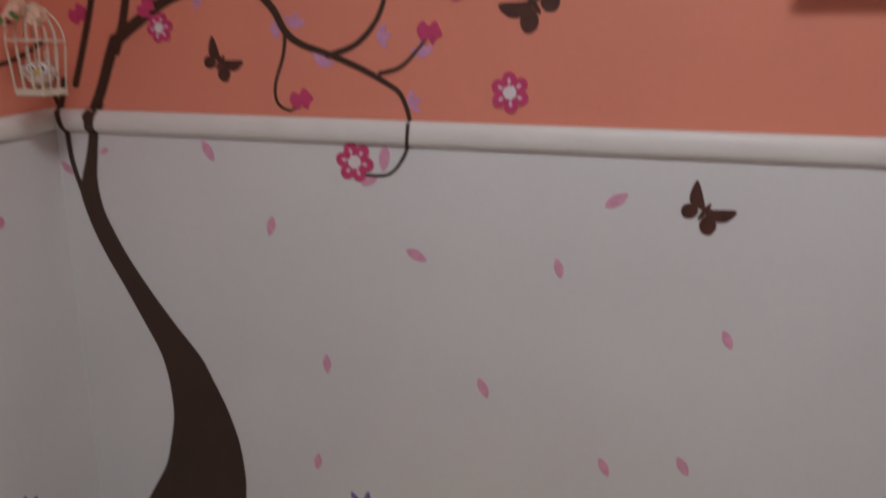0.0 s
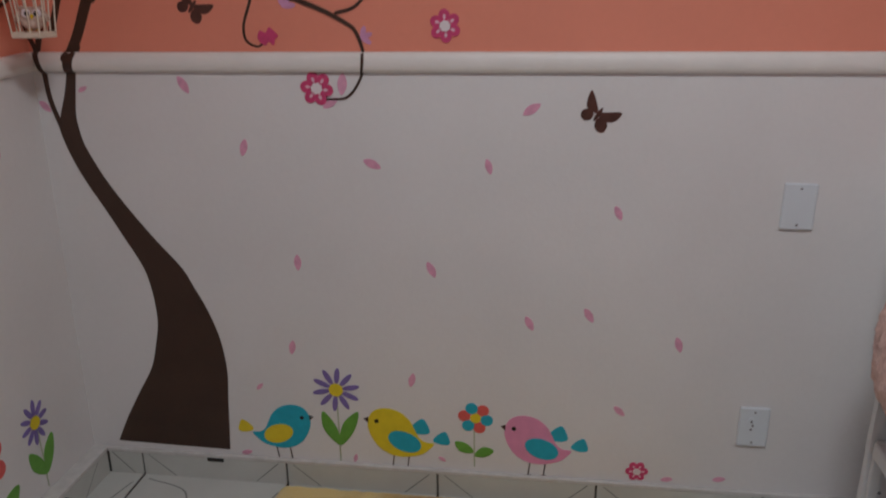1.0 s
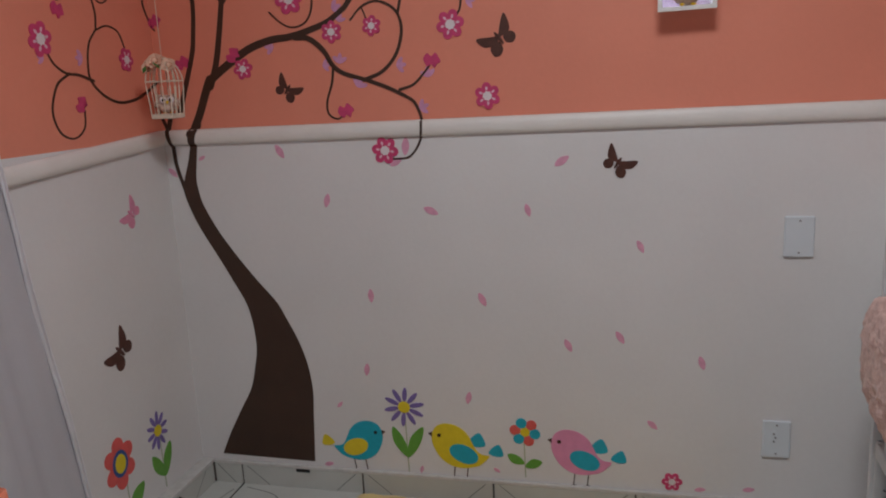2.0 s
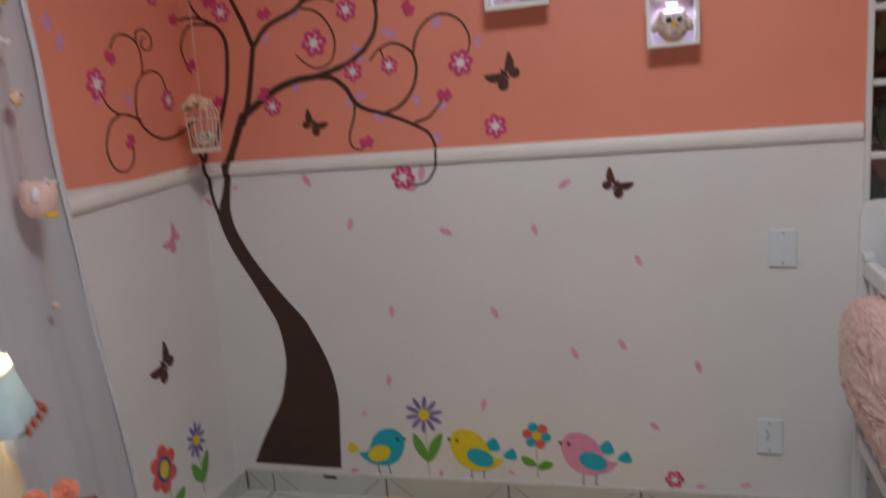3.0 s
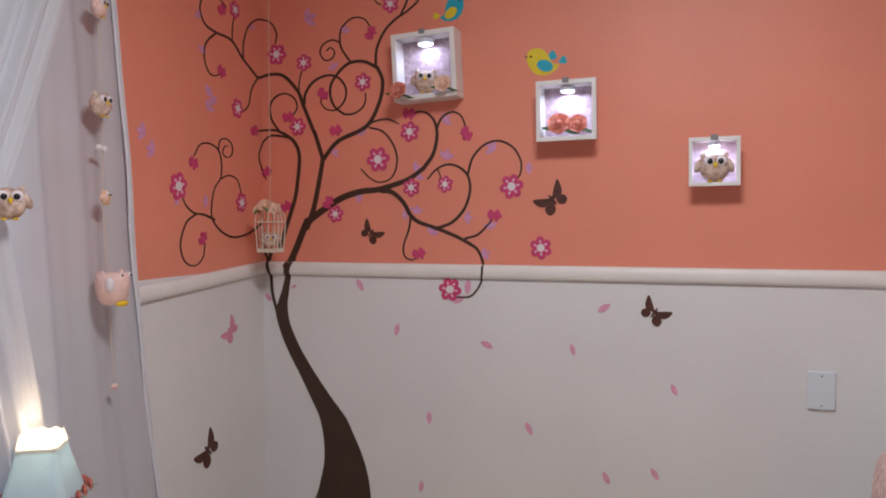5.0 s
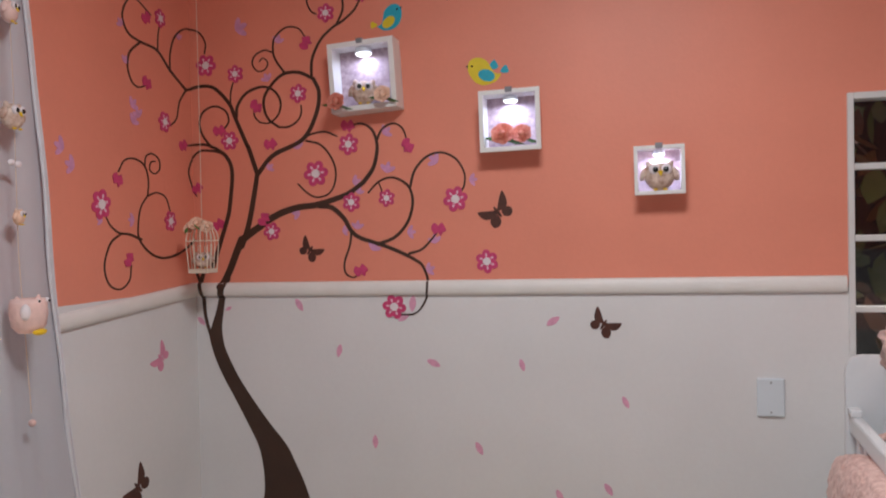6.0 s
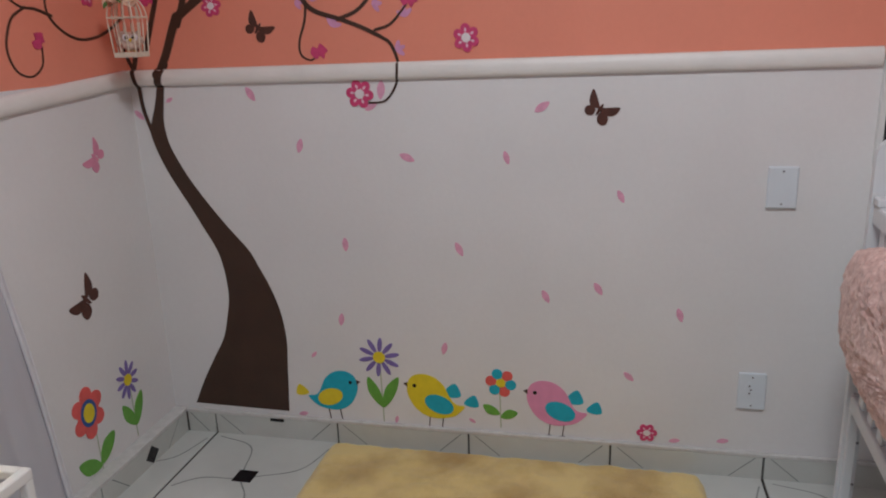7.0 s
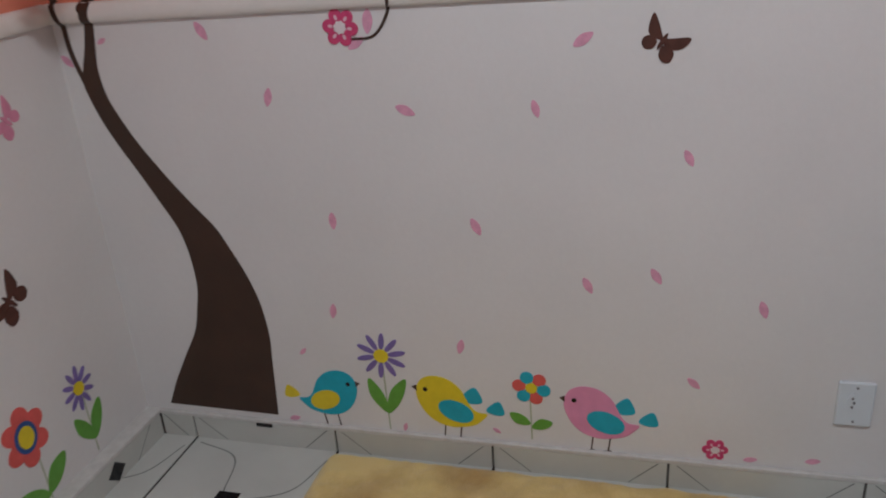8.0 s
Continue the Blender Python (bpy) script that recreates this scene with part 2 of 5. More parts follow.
# the dado rail's depth at a height, so that painted stems can run over it
def rail_rise(u):
    """The rail climbs a little along the back wall and falls along the left one."""
    return -.008 + .0065 * (u - CORNER) if u >= CORNER else -.006 + .0647 * (u - CORNER)


def rail_depth(z, u=None):
    z = z if u is None else z - rail_rise(u)
    s = (z - RAIL_LO) / (RAIL_HI - RAIL_LO)
    if s <= 0 or s >= 1:
        return 0.0
    return 0.018 * min(1.0, (max(0.0, math.sin(math.pi * s))) ** 0.3)


def on_wall(u, z, d):
    """u runs along the back wall; past the corner it runs out along the left wall."""
    return (u, -d, z) if u >= CORNER else (CORNER + d, u - CORNER, z)


def laid(u, z):
    """Where a mark of the first sketch really sits on the two walls."""
    a, b = max(u, CORNER) - .9, z - 1
    du = .0035 + .0065 * a + .0072 * b - .0106 * a * a - .0075 * a * b - .0138 * a ** 3 - .0058 * a * a * b - .0054 * a * b * b - .0127 * b ** 3
    dz = -.0026 - .0076 * a + .0155 * b + .0073 * a * a + .0062 * a * b + .0129 * b * b + .0023 * a ** 3 - .0098 * a * a * b + .0197 * a * b * b - .0021 * b ** 3
    if u < CORNER:
        k = (u - CORNER) * min(1.0, max(0.0, (z - 1.0) / .4))
        du, dz = du - .040 * k, dz + .033 * k
    return u + du, z + dz


def sticker(bm, outline, d, mat=0, over_rail=False):
    """A thin cut-out of vinyl with its edge, at depth d from the wall."""
    outline = [laid(u, z) for u, z in outline]
    lift = (lambda u, z: rail_depth(z, u)) if over_rail else (lambda u, z: 0.0)
    top = [bm.verts.new(on_wall(u, z, d + lift(u, z))) for u, z in outline]
    low = [bm.verts.new(on_wall(u, z, lift(u, z))) for u, z in outline]
    f = bm.faces.new(top)
    f.material_index = mat
    n = len(top)
    for i in range(n):
        f = bm.faces.new((top[i], top[(i + 1) % n], low[(i + 1) % n], low[i]))
        f.material_index = mat
    bmesh.ops.triangulate(bm, faces=[g for g in bm.faces if len(g.verts) > 4])
    return bm


def ribbon(bm, left, right, d):
    """A strip between two edges, pressed on the wall and over the rail."""
    rows = []
    for l, r in zip(left, right):
        (a, az), (b, bz) = laid(*l), laid(*r)
        rows.append([bm.verts.new(on_wall(u, z, e + rail_depth(z, u))) for u, z, e in ((a, az, 0), (a, az, d), (b, bz, d), (b, bz, 0))])
    for r, s in zip(rows, rows[1:]):
        for k in range(3):
            bm.faces.new((r[k], r[k + 1], s[k + 1], s[k]))
    return bm


def turned(pts, u, z, size, angle=0.0, flip=False):
    c, s = math.cos(radians(angle)), math.sin(radians(angle))
    out = []
    for x, y in pts:
        x = -x if flip else x
        out.append((u + size * (x * c - y * s), z + size * (x * s + y * c)))
    return out


def ellipse(u, z, a, b, angle=0.0, n=20):
    return turned([(a * math.cos(k * math.tau / n), b * math.sin(k * math.tau / n)) for k in range(n)], u, z, 1, angle)


# ---------------------------------------------------------------- structure
def slab(name, lo, hi, mat, label, category="wall"):
    return single(name, box(bmesh.new(), lo, hi), mat, label, category, kind="structure")


T = 0.15
MID = 1.245
# back wall: orange over pale, with the window's opening at its end
bm = bmesh.new()
box(bm, (-T, 0, -0.1), (WIN_X0, T, MID), mat=0)
box(bm, (-T, 0, MID), (WIN_X0, T, CEIL + 0.1), mat=1)
box(bm, (WIN_X0, 0, -0.1), (ROOM_X + T, T, WIN_Z0), mat=0)
box(bm, (WIN_X0, 0, WIN_Z1), (ROOM_X + T, T, CEIL + 0.1), mat=1)
box(bm, (WIN_X1, 0, WIN_Z0), (ROOM_X + T, T, WIN_Z1), mat=0)
single("wall_north", bm, [PALE, ORANGE], "nursery wall, coral orange above and pale pink below", "wall", kind="structure")
# left wall with the curtained window's opening
bm = bmesh.new()
for z0, z1, k in ((-0.1, LW_Z0, 0), (LW_Z1, CEIL + 0.1, 1)):
    box(bm, (-T, ROOM_Y, z0), (CORNER, 0, z1), mat=k)
for y0, y1 in ((ROOM_Y, LW_Y0), (LW_Y1, 0)):
    box(bm, (-T, y0, LW_Z0), (CORNER, y1, MID), mat=0)
    box(bm, (-T, y0, MID), (CORNER, y1, LW_Z1), mat=1)
single("wall_west", bm, [PALE, ORANGE], "nursery wall behind the curtain, coral orange over pale pink", "wall", kind="structure")
for name, lo, hi in (("wall_east", (ROOM_X, ROOM_Y, -0.1), (ROOM_X + T, 0, CEIL + 0.1)), ("wall_south", (-T, ROOM_Y - T, -0.1), (ROOM_X + T, ROOM_Y, CEIL + 0.1))):
    bm = bmesh.new()
    box(bm, lo, (*hi[:2], MID), mat=0)
    box(bm, (*lo[:2], MID), hi, mat=1)
    single(name, bm, [PALE, ORANGE], "plain nursery wall, coral orange over pale pink", "wall", kind="structure")
slab("ceiling", (-T, ROOM_Y - T, CEIL), (ROOM_X + T, T, CEIL + 0.1), PLASTER, "plain white painted ceiling", "ceiling")

# dado rail: a moulding with a rounded face
def moulding(name, a, b, out, label):
    a, b, out = Vector(a), Vector(b), Vector(out)
    bm = bmesh.new()
    prof = [(0.0, RAIL_LO), *((rail_depth(RAIL_LO + s * (RAIL_HI - RAIL_LO)), RAIL_LO + s * (RAIL_HI - RAIL_LO)) for s in (0.02, 0.06, 0.12, 0.2, 0.3, 0.42, 0.55, 0.68, 0.8, 0.9, 0.97)), (0.0, RAIL_HI)]
    ends = []
    for p in (a, b):
        ends.append([bm.verts.new((p.x + out.x * d, p.y + out.y * d, z + p.z)) for d, z in prof])
    for i in range(len(prof) - 1):
        bm.faces.new((ends[0][i], ends[0][i + 1], ends[1][i + 1], ends[1][i]))
    for e in ends:
        bm.faces.new(e)
    return single(name, bm, MOULD, label, "dado rail", kind="structure")


moulding("trim_rail_north", (CORNER, -0.001, rail_rise(CORNER)), (2.122, -0.001, rail_rise(2.122)), (0, -1, 0), "white rounded dado rail between the orange and pale paint")
moulding("trim_rail_west", (CORNER + 0.001, -1.2, -.006 - 1.17 * .0647), (CORNER + 0.001, -0.0215, -.0074), (1, 0, 0), "white rounded dado rail running under the curtain")

# ---------------------------------------------------------------- garden window in the back wall
win = thing("window_1", (WIN_X0, 0.03, WIN_Z0), "white-framed window with stacked small panes over dark garden", "window", kind="structure")
FW = 0.017
frame_bars = [((WIN_X0, -0.012, WIN_Z0), (WIN_X0 + FW, 0.05, WIN_Z1)), ((WIN_X1 - FW, -0.012, WIN_Z0), (WIN_X1, 0.05, WIN_Z1)),
              ((WIN_X0 + FW, -0.012, WIN_Z1 - 0.02), (WIN_X1 - FW, 0.05, WIN_Z1)), ((WIN_X0 + FW, -0.012, WIN_Z0), (WIN_X1 - FW, 0.05, WIN_Z0 + 0.02))]
for lo, hi in frame_bars:
    part("window_frame", box(bmesh.new(), lo, hi, 0.003), ALU, win)
BARS = (1.180, 1.388, 1.597)
for z in BARS:
    part("glazing_bar", box(bmesh.new(), (WIN_X0 + FW, 0.0, z - 0.009), (WIN_X1 - FW, 0.03, z + 0.009), 0.002), ALU, win)
for x in (2.52, 2.87):
    part("mullion", box(bmesh.new(), (x - 0.012, -0.004, WIN_Z0 + 0.02), (x + 0.012, 0.034, WIN_Z1 - 0.02), 0.002), ALU, win)
edges_z = (WIN_Z0 + 0.02, *BARS, WIN_Z1 - 0.02)
edges_x = (WIN_X0 + FW, 2.52, 2.87, WIN_X1 - FW)
for z0, z1 in zip(edges_z, edges_z[1:]):
    for x0, x1 in zip(edges_x, edges_x[1:]):
        p = part("pane", box(bmesh.new(), (x0 + 0.006, 0.013, z0 + 0.006), (x1 - 0.006, 0.017, z1 - 0.006)), glass, win)
        p.visible_shadow = False

# the garden behind it: a near-black sheet carries the deep shade in its colour
single("backdrop", box(bmesh.new(), (1.2, 2.2, -0.5), (5.5, 2.22, 3.6)), GARDEN, "near-black sheet painted as deep garden shade behind the window", "backdrop", kind="structure")
slab("ground", (-40, T + 0.001, -0.2), (40, 60, -0.1), FOLIAGE, "dark garden ground outside the window", "ground")
rng = random.Random(4)


def leaf_mass(name, mat, count, label, zlo, zhi):
    bm = bmesh.new()
    for _ in range(count):
        c = Vector((rng.uniform(1.7, 3.9), rng.uniform(0.5, 1.9), rng.uniform(zlo, zhi)))
        q = Euler((rng.uniform(0, 6), rng.uniform(0, 6), rng.uniform(0, 6))).to_quaternion()
        L, Wd = rng.uniform(0.09, 0.24), rng.uniform(0.018, 0.05)
        mid = [c + q @ Vector((s * L, 0, -0.25 * L * s * s)) for s in (0, 0.35, 0.7, 1)]
        side = q @ Vector((0, Wd, 0.01))
        a, b = bm.verts.new(mid[0]), bm.verts.new(mid[3])
        l = [bm.verts.new(m + side) for m in mid[1:3]]
        r = [bm.verts.new(m - side) for m in mid[1:3]]
        bm.faces.new((a, l[0], r[0]))
        bm.faces.new((l[0], l[1], r[1], r[0]))
        bm.faces.new((l[1], b, r[1]))
    return single(name, bm, mat, label, "foliage", kind="stuff")


leaf_mass("garden_foliage", FOLIAGE, 420, "dark green garden leaves outside the window", 1.1, 2.5)
leaf_mass("dry_foliage", DRYLEAF, 140, "brown dry garden leaves outside the window", 0.9, 1.9)

# ---------------------------------------------------------------- tree on the wall
tree = thing("tree_sticker", (0.23, 0, 0.12), "dark brown curly tree wall sticker with pink blossoms", "wall sticker")
TRUNK = [(0.122, 0.052, 0.402), (0.207, 0.095, 0.409), (0.293, 0.145, 0.415), (0.377, 0.194, 0.421), (0.458, 0.218, 0.414), (0.516, 0.230, 0.400), (0.575, 0.230, 0.378),
         (0.632, 0.223, 0.350), (0.688, 0.207, 0.320), (0.762, 0.167, 0.256), (0.837, 0.125, 0.196), (0.911, 0.081, 0.143), (0.966, 0.053, 0.111), (1.021, 0.032, 0.085),
         (1.066, 0.022, 0.075), (1.103, 0.032, 0.073), (1.147, 0.048, 0.079), (1.192, 0.060, 0.086), (1.236, 0.068, 0.094), (1.274, 0.080, 0.112)]
rows = spline(TRUNK, 10)
part("trunk", ribbon(bmesh.new(), [(r[1], r[0]) for r in rows], [(r[2], r[0]) for r in rows], 0.002), BROWN, tree)


LAYER = [0]


def branch(w0, w1, pts):
    """A tapering painted stem through a few points."""
    path = spline(pts, 9)
    left, right, n = [], [], len(path)
    for i, p in enumerate(path):
        a, b = path[max(i - 1, 0)], path[min(i + 1, n - 1)]
        t = (b - a) / (np.linalg.norm(b - a) + 1e-9)
        w = (w0 + (w1 - w0) * i / (n - 1)) * 0.41
        side = np.array([-t[1], t[0]]) * w
        left.append(tuple(p + side))
        right.append(tuple(p - side))
    for end, nxt, grow in ((0, 1, 0), (n - 1, n - 2, 1)):
        t = path[end] - path[nxt]
        t = t / (np.linalg.norm(t) + 1e-9)
        mid = (np.array(left[-grow]) + np.array(right[-grow])) / 2
        half = (np.array(left[-grow]) - np.array(right[-grow])) / 2
        w = np.linalg.norm(half)
        for turn in (35, 62, 82):
            c, s = math.cos(radians(turn)), math.sin(radians(turn))
            a, e = tuple(mid + t * w * s + half * c), tuple(mid + t * w * s - half * c)
            left.insert(len(left) if grow else 0, a)
            right.insert(len(right) if grow else 0, e)
    LAYER[0] = (LAYER[0] + 1) % 17
    return part("branch", ribbon(bmesh.new(), left, right, 0.0021 + 0.00006 * LAYER[0]), BROWN, tree)


branch(0.03, 0.034, [(0.075, 1.244), (0.107, 1.3), (0.14, 1.375), (0.158, 1.412)])
branch(0.026, 0.02, [(0.158, 1.389), (0.185, 1.458), (0.208, 1.556), (0.225, 1.642)])
branch(0.019, 0.012, [(0.225, 1.642), (0.194, 1.735), (0.186, 1.75), (0.145, 1.846), (0.122, 1.9), (0.064, 1.96), (0.004, 1.971), (-0.065, 1.957)])
branch(0.012, 0.005, [(-0.065, 1.957), (-0.162, 2.014), (-0.234, 2.069), (-0.33, 2.081), (-0.39, 2.098), (-0.415, 2.145), (-0.392, 2.195), (-0.348, 2.221), (-0.262, 2.183)])
branch(0.008, 0.005, [(-0.065, 1.957), (-0.109, 1.908), (-0.131, 1.848), (-0.169, 1.819)])
branch(0.006, 0.005, [(-0.231, 2.066), (-0.225, 2.121), (-0.214, 2.156)])
branch(0.009, 0.005, [(-0.324, 2.081), (-0.385, 2.036), (-0.399, 1.986), (-0.381, 1.943), (-0.348, 1.928), (-0.307, 1.939)])
branch(0.008, 0.005, [(-0.162, 2.009), (-0.156, 2.074), (-0.121, 2.14), (-0.05, 2.181), (0.008, 2.171), (0.037, 2.128), (0.032, 2.088)])
branch(0.006, 0.005, [(0.128, 1.886), (0.13, 1.933), (0.141, 1.971)])
branch(0.009, 0.006, [(0.042, 1.751), (0.011, 1.794), (0.0, 1.839), (0.017, 1.877), (0.062, 1.894), (0.106, 1.875), (0.118, 1.835), (0.089, 1.8)])
branch(0.017, 0.02, [(-0.01, 1.255), (0.009, 1.321)])
branch(0.02, 0.014, [(0.04, 1.314), (0.069, 1.391), (0.104, 1.49), (0.115, 1.542), (0.126, 1.653), (0.105, 1.71), (0.061, 1.743)])
branch(0.012, 0.006, [(0.063, 1.742), (0.022, 1.758), (-0.029, 1.76), (-0.076, 1.755)])
branch(0.01, 0.005, [(0.086, 1.726), (0.041, 1.735), (-0.004, 1.735), (-0.043, 1.702), (-0.064, 1.659), (-0.043, 1.608), (-0.019, 1.573)])
branch(0.013, 0.005, [(0.15, 1.85), (0.156, 1.888), (0.191, 1.929), (0.249, 1.947), (0.296, 1.933), (0.323, 1.893), (0.315, 1.848), (0.279, 1.819), (0.241, 1.823)])
branch(0.005, 0.005, [(0.241, 1.823), (0.222, 1.845), (0.22, 1.867)])
branch(0.02, 0.015, [(0.225, 1.64), (0.289, 1.705), (0.402, 1.753), (0.455, 1.834), (0.47, 1.908), (0.451, 1.958)])
branch(0.014, 0.009, [(0.451, 1.958), (0.399, 1.984), (0.343, 1.985), (0.3, 1.959), (0.264, 1.915), (0.26, 1.868), (0.278, 1.829), (0.315, 1.801)])
branch(0.009, 0.005, [(0.315, 1.801), (0.352, 1.801), (0.385, 1.818), (0.4, 1.842), (0.401, 1.871)])
branch(0.009, 0.005, [(0.345, 1.986), (0.311, 2.036), (0.303, 2.073), (0.313, 2.114), (0.356, 2.143), (0.402, 2.136), (0.427, 2.104)])
branch(0.007, 0.004, [(0.301, 2.063), (0.269, 2.074), (0.231, 2.058), (0.221, 2.029), (0.241, 2.003), (0.27, 2.008), (0.28, 2.03), (0.264, 2.047), (0.248, 2.037)])
branch(0.012, 0.007, [(0.444, 1.964), (0.45, 2.026), (0.484, 2.086), (0.53, 2.123), (0.566, 2.14), (0.611, 2.171), (0.634, 2.202)])
branch(0.009, 0.005, [(0.546, 2.132), (0.572, 2.181), (0.568, 2.232), (0.547, 2.268), (0.506, 2.285), (0.465, 2.268), (0.441, 2.229), (0.454, 2.189), (0.472, 2.177)])
branch(0.01, 0.005, [(0.407, 1.753), (0.43, 1.768), (0.485, 1.775), (0.531, 1.756)])
branch(0.008, 0.005, [(0.416, 1.748), (0.466, 1.733), (0.503, 1.693), (0.522, 1.643), (0.516, 1.594), (0.492, 1.562), (0.451, 1.553), (0.415, 1.569), (0.381, 1.601)])
branch(0.032, 0.018, [(0.156, 1.408), (0.224, 1.453), (0.301, 1.497), (0.377, 1.52), (0.441, 1.526), (0.505, 1.541), (0.569, 1.563), (0.623, 1.598)])
branch(0.018, 0.005, [(0.623, 1.598), (0.659, 1.645), (0.674, 1.701), (0.671, 1.742), (0.654, 1.775), (0.619, 1.794), (0.577, 1.788)])
branch(0.01, 0.005, [(0.672, 1.73), (0.693, 1.769), (0.732, 1.787), (0.766, 1.769), (0.782, 1.724)])
branch(0.02, 0.012, [(0.459, 1.523), (0.505, 1.516), (0.548, 1.479), (0.574, 1.436), (0.608, 1.411), (0.678, 1.389), (0.746, 1.363), (0.797, 1.338)])
branch(0.011, 0.006, [(0.797, 1.338), (0.825, 1.317), (0.844, 1.264), (0.836, 1.208), (0.801, 1.161), (0.747, 1.154)])
branch(0.01, 0.006, [(0.78, 1.357), (0.823, 1.37), (0.857, 1.401), (0.875, 1.422)])
branch(0.013, 0.006, [(0.669, 1.389), (0.73, 1.412), (0.775, 1.459), (0.795, 1.519), (0.788, 1.567), (0.761, 1.596), (0.719, 1.61), (0.675, 1.596), (0.639, 1.562)])
branch(0.004, 0.004, [(0.677, 1.594), (0.683, 1.579), (0.688, 1.563)])
branch(0.01, 0.006, [(0.786, 1.571), (0.805, 1.63), (0.848, 1.672), (0.899, 1.683), (0.948, 1.66), (0.975, 1.615), (0.974, 1.576), (0.963, 1.556)])
branch(0.009, 0.005, [(0.575, 1.434), (0.568, 1.387), (0.548, 1.33), (0.551, 1.293), (0.578, 1.278), (0.598, 1.288)])
branch(0.011, 0.006, [(-0.033, 1.412), (-0.11, 1.379), (-0.172, 1.364), (-0.245, 1.362), (-0.313, 1.386), (-0.365, 1.431), (-0.369, 1.479), (-0.353, 1.534), (-0.317, 1.571)])
branch(0.006, 0.005, [(-0.317, 1.571), (-0.264, 1.584), (-0.212, 1.568), (-0.187, 1.521)])
branch(0.01, 0.005, [(-0.354, 1.43), (-0.416, 1.449), (-0.466, 1.455), (-0.508, 1.479), (-0.528, 1.506)])
branch(0.008, 0.005, [(-0.454, 1.454), (-0.507, 1.428), (-0.534, 1.382), (-0.537, 1.337), (-0.511, 1.291), (-0.46, 1.275), (-0.417, 1.3), (-0.408, 1.349)])
branch(0.007, 0.005, [(-0.314, 1.573), (-0.308, 1.623), (-0.326, 1.671), (-0.379, 1.692), (-0.431, 1.685), (-0.464, 1.647)])
branch(0.006, 0.004, [(-0.326, 1.667), (-0.318, 1.703), (-0.283, 1.714), (-0.245, 1.696), (-0.243, 1.663), (-0.272, 1.648), (-0.299, 1.66), (-0.291, 1.685), (-0.268, 1.689)])
branch(0.017, 0.013, [(-0.01, 1.259), (0.0, 1.217), (0.006, 1.143), (0.024, 1.076), (0.045, 1.017)])
branch(0.011, 0.014, [(-0.039, 1.32), (-0.025, 1.29), (-0.01, 1.255)])

def blossom(u, z, r, parent):
    """Six round magenta petals with a pale dot each, round a white star."""
    k0 = rng.uniform(0, 60)
    r *= 0.86
    squash = 0.9 if u < CORNER else 1.0
    first = None
    for k in range(6):
        a = radians(k0 + 60 * k)
        c = (u + squash * 0.62 * r * math.cos(a), z + 0.62 * r * math.sin(a))
        p = part("petal", sticker(bmesh.new(), ellipse(*c, 0.40 * r, 0.36 * r, math.degrees(a), 14), 0.0032 + 0.0002 * (k % 2)), MAGENTA, parent)
        first = first or p
        part("petal_dot", sticker(bmesh.new(), ellipse(u + squash * 0.55 * r * math.cos(a), z + 0.55 * r * math.sin(a), 0.15 * r, 0.09 * r, math.degrees(a), 10), 0.0042), PINKSPOT, p)
    star = [(math.cos(j * math.pi / 8) * (0.38 if j % 2 else 0.31), math.sin(j * math.pi / 8) * (0.38 if j % 2 else 0.31)) for j in range(16)]
    part("flower_centre", sticker(bmesh.new(), turned(star, u, z, r, k0), 0.0048), FWHITE, first)


for u, z, r in [(-0.209, 2.183, 0.038), (0.036, 2.044, 0.047), (0.152, 2.002, 0.037), (-0.206, 1.828, 0.042), (0.12, 1.766, 0.04), (0.392, 1.912, 0.038),
    (0.509, 2.175, 0.037), (0.572, 1.727, 0.042), (0.449, 1.634, 0.052), (0.704, 1.542, 0.034), (0.577, 1.532, 0.038), (0.943, 1.531, 0.048),
    (0.277, 1.439, 0.037), (-0.55, 1.545, 0.054), (-0.187, 1.486, 0.042), (0.724, 1.18, 0.048)]:
    blossom(u, z, r, tree)

BUD = [(-1.0, 0.1), (-0.6, 0.75), (-0.1, 0.45), (0.35, 0.85), (0.75, 0.4), (1.0, -0.1), (0.6, -0.35), (0.35, -0.8), (-0.05, -0.4), (-0.5, -0.65)]
for u, z in [(-0.287, 2.167), (-0.3, 1.948), (0.08, 1.803), (0.228, 1.879), (0.429, 2.082), (0.639, 2.216), (0.28, 1.743), (0.571, 1.788), (0.782, 1.71),
    (0.883, 1.435), (0.607, 1.3), (0.248, 1.482), (-0.094, 1.754), (-0.018, 1.599), (-0.468, 1.621), (0.068, 1.466), (-0.419, 1.367)]:
    part("bud", sticker(bmesh.new(), [tuple(p) for p in spline(turned(BUD, u, z, 0.026, rng.uniform(-60, 60)), 4, True)], 0.0032), MAGENTA, tree)
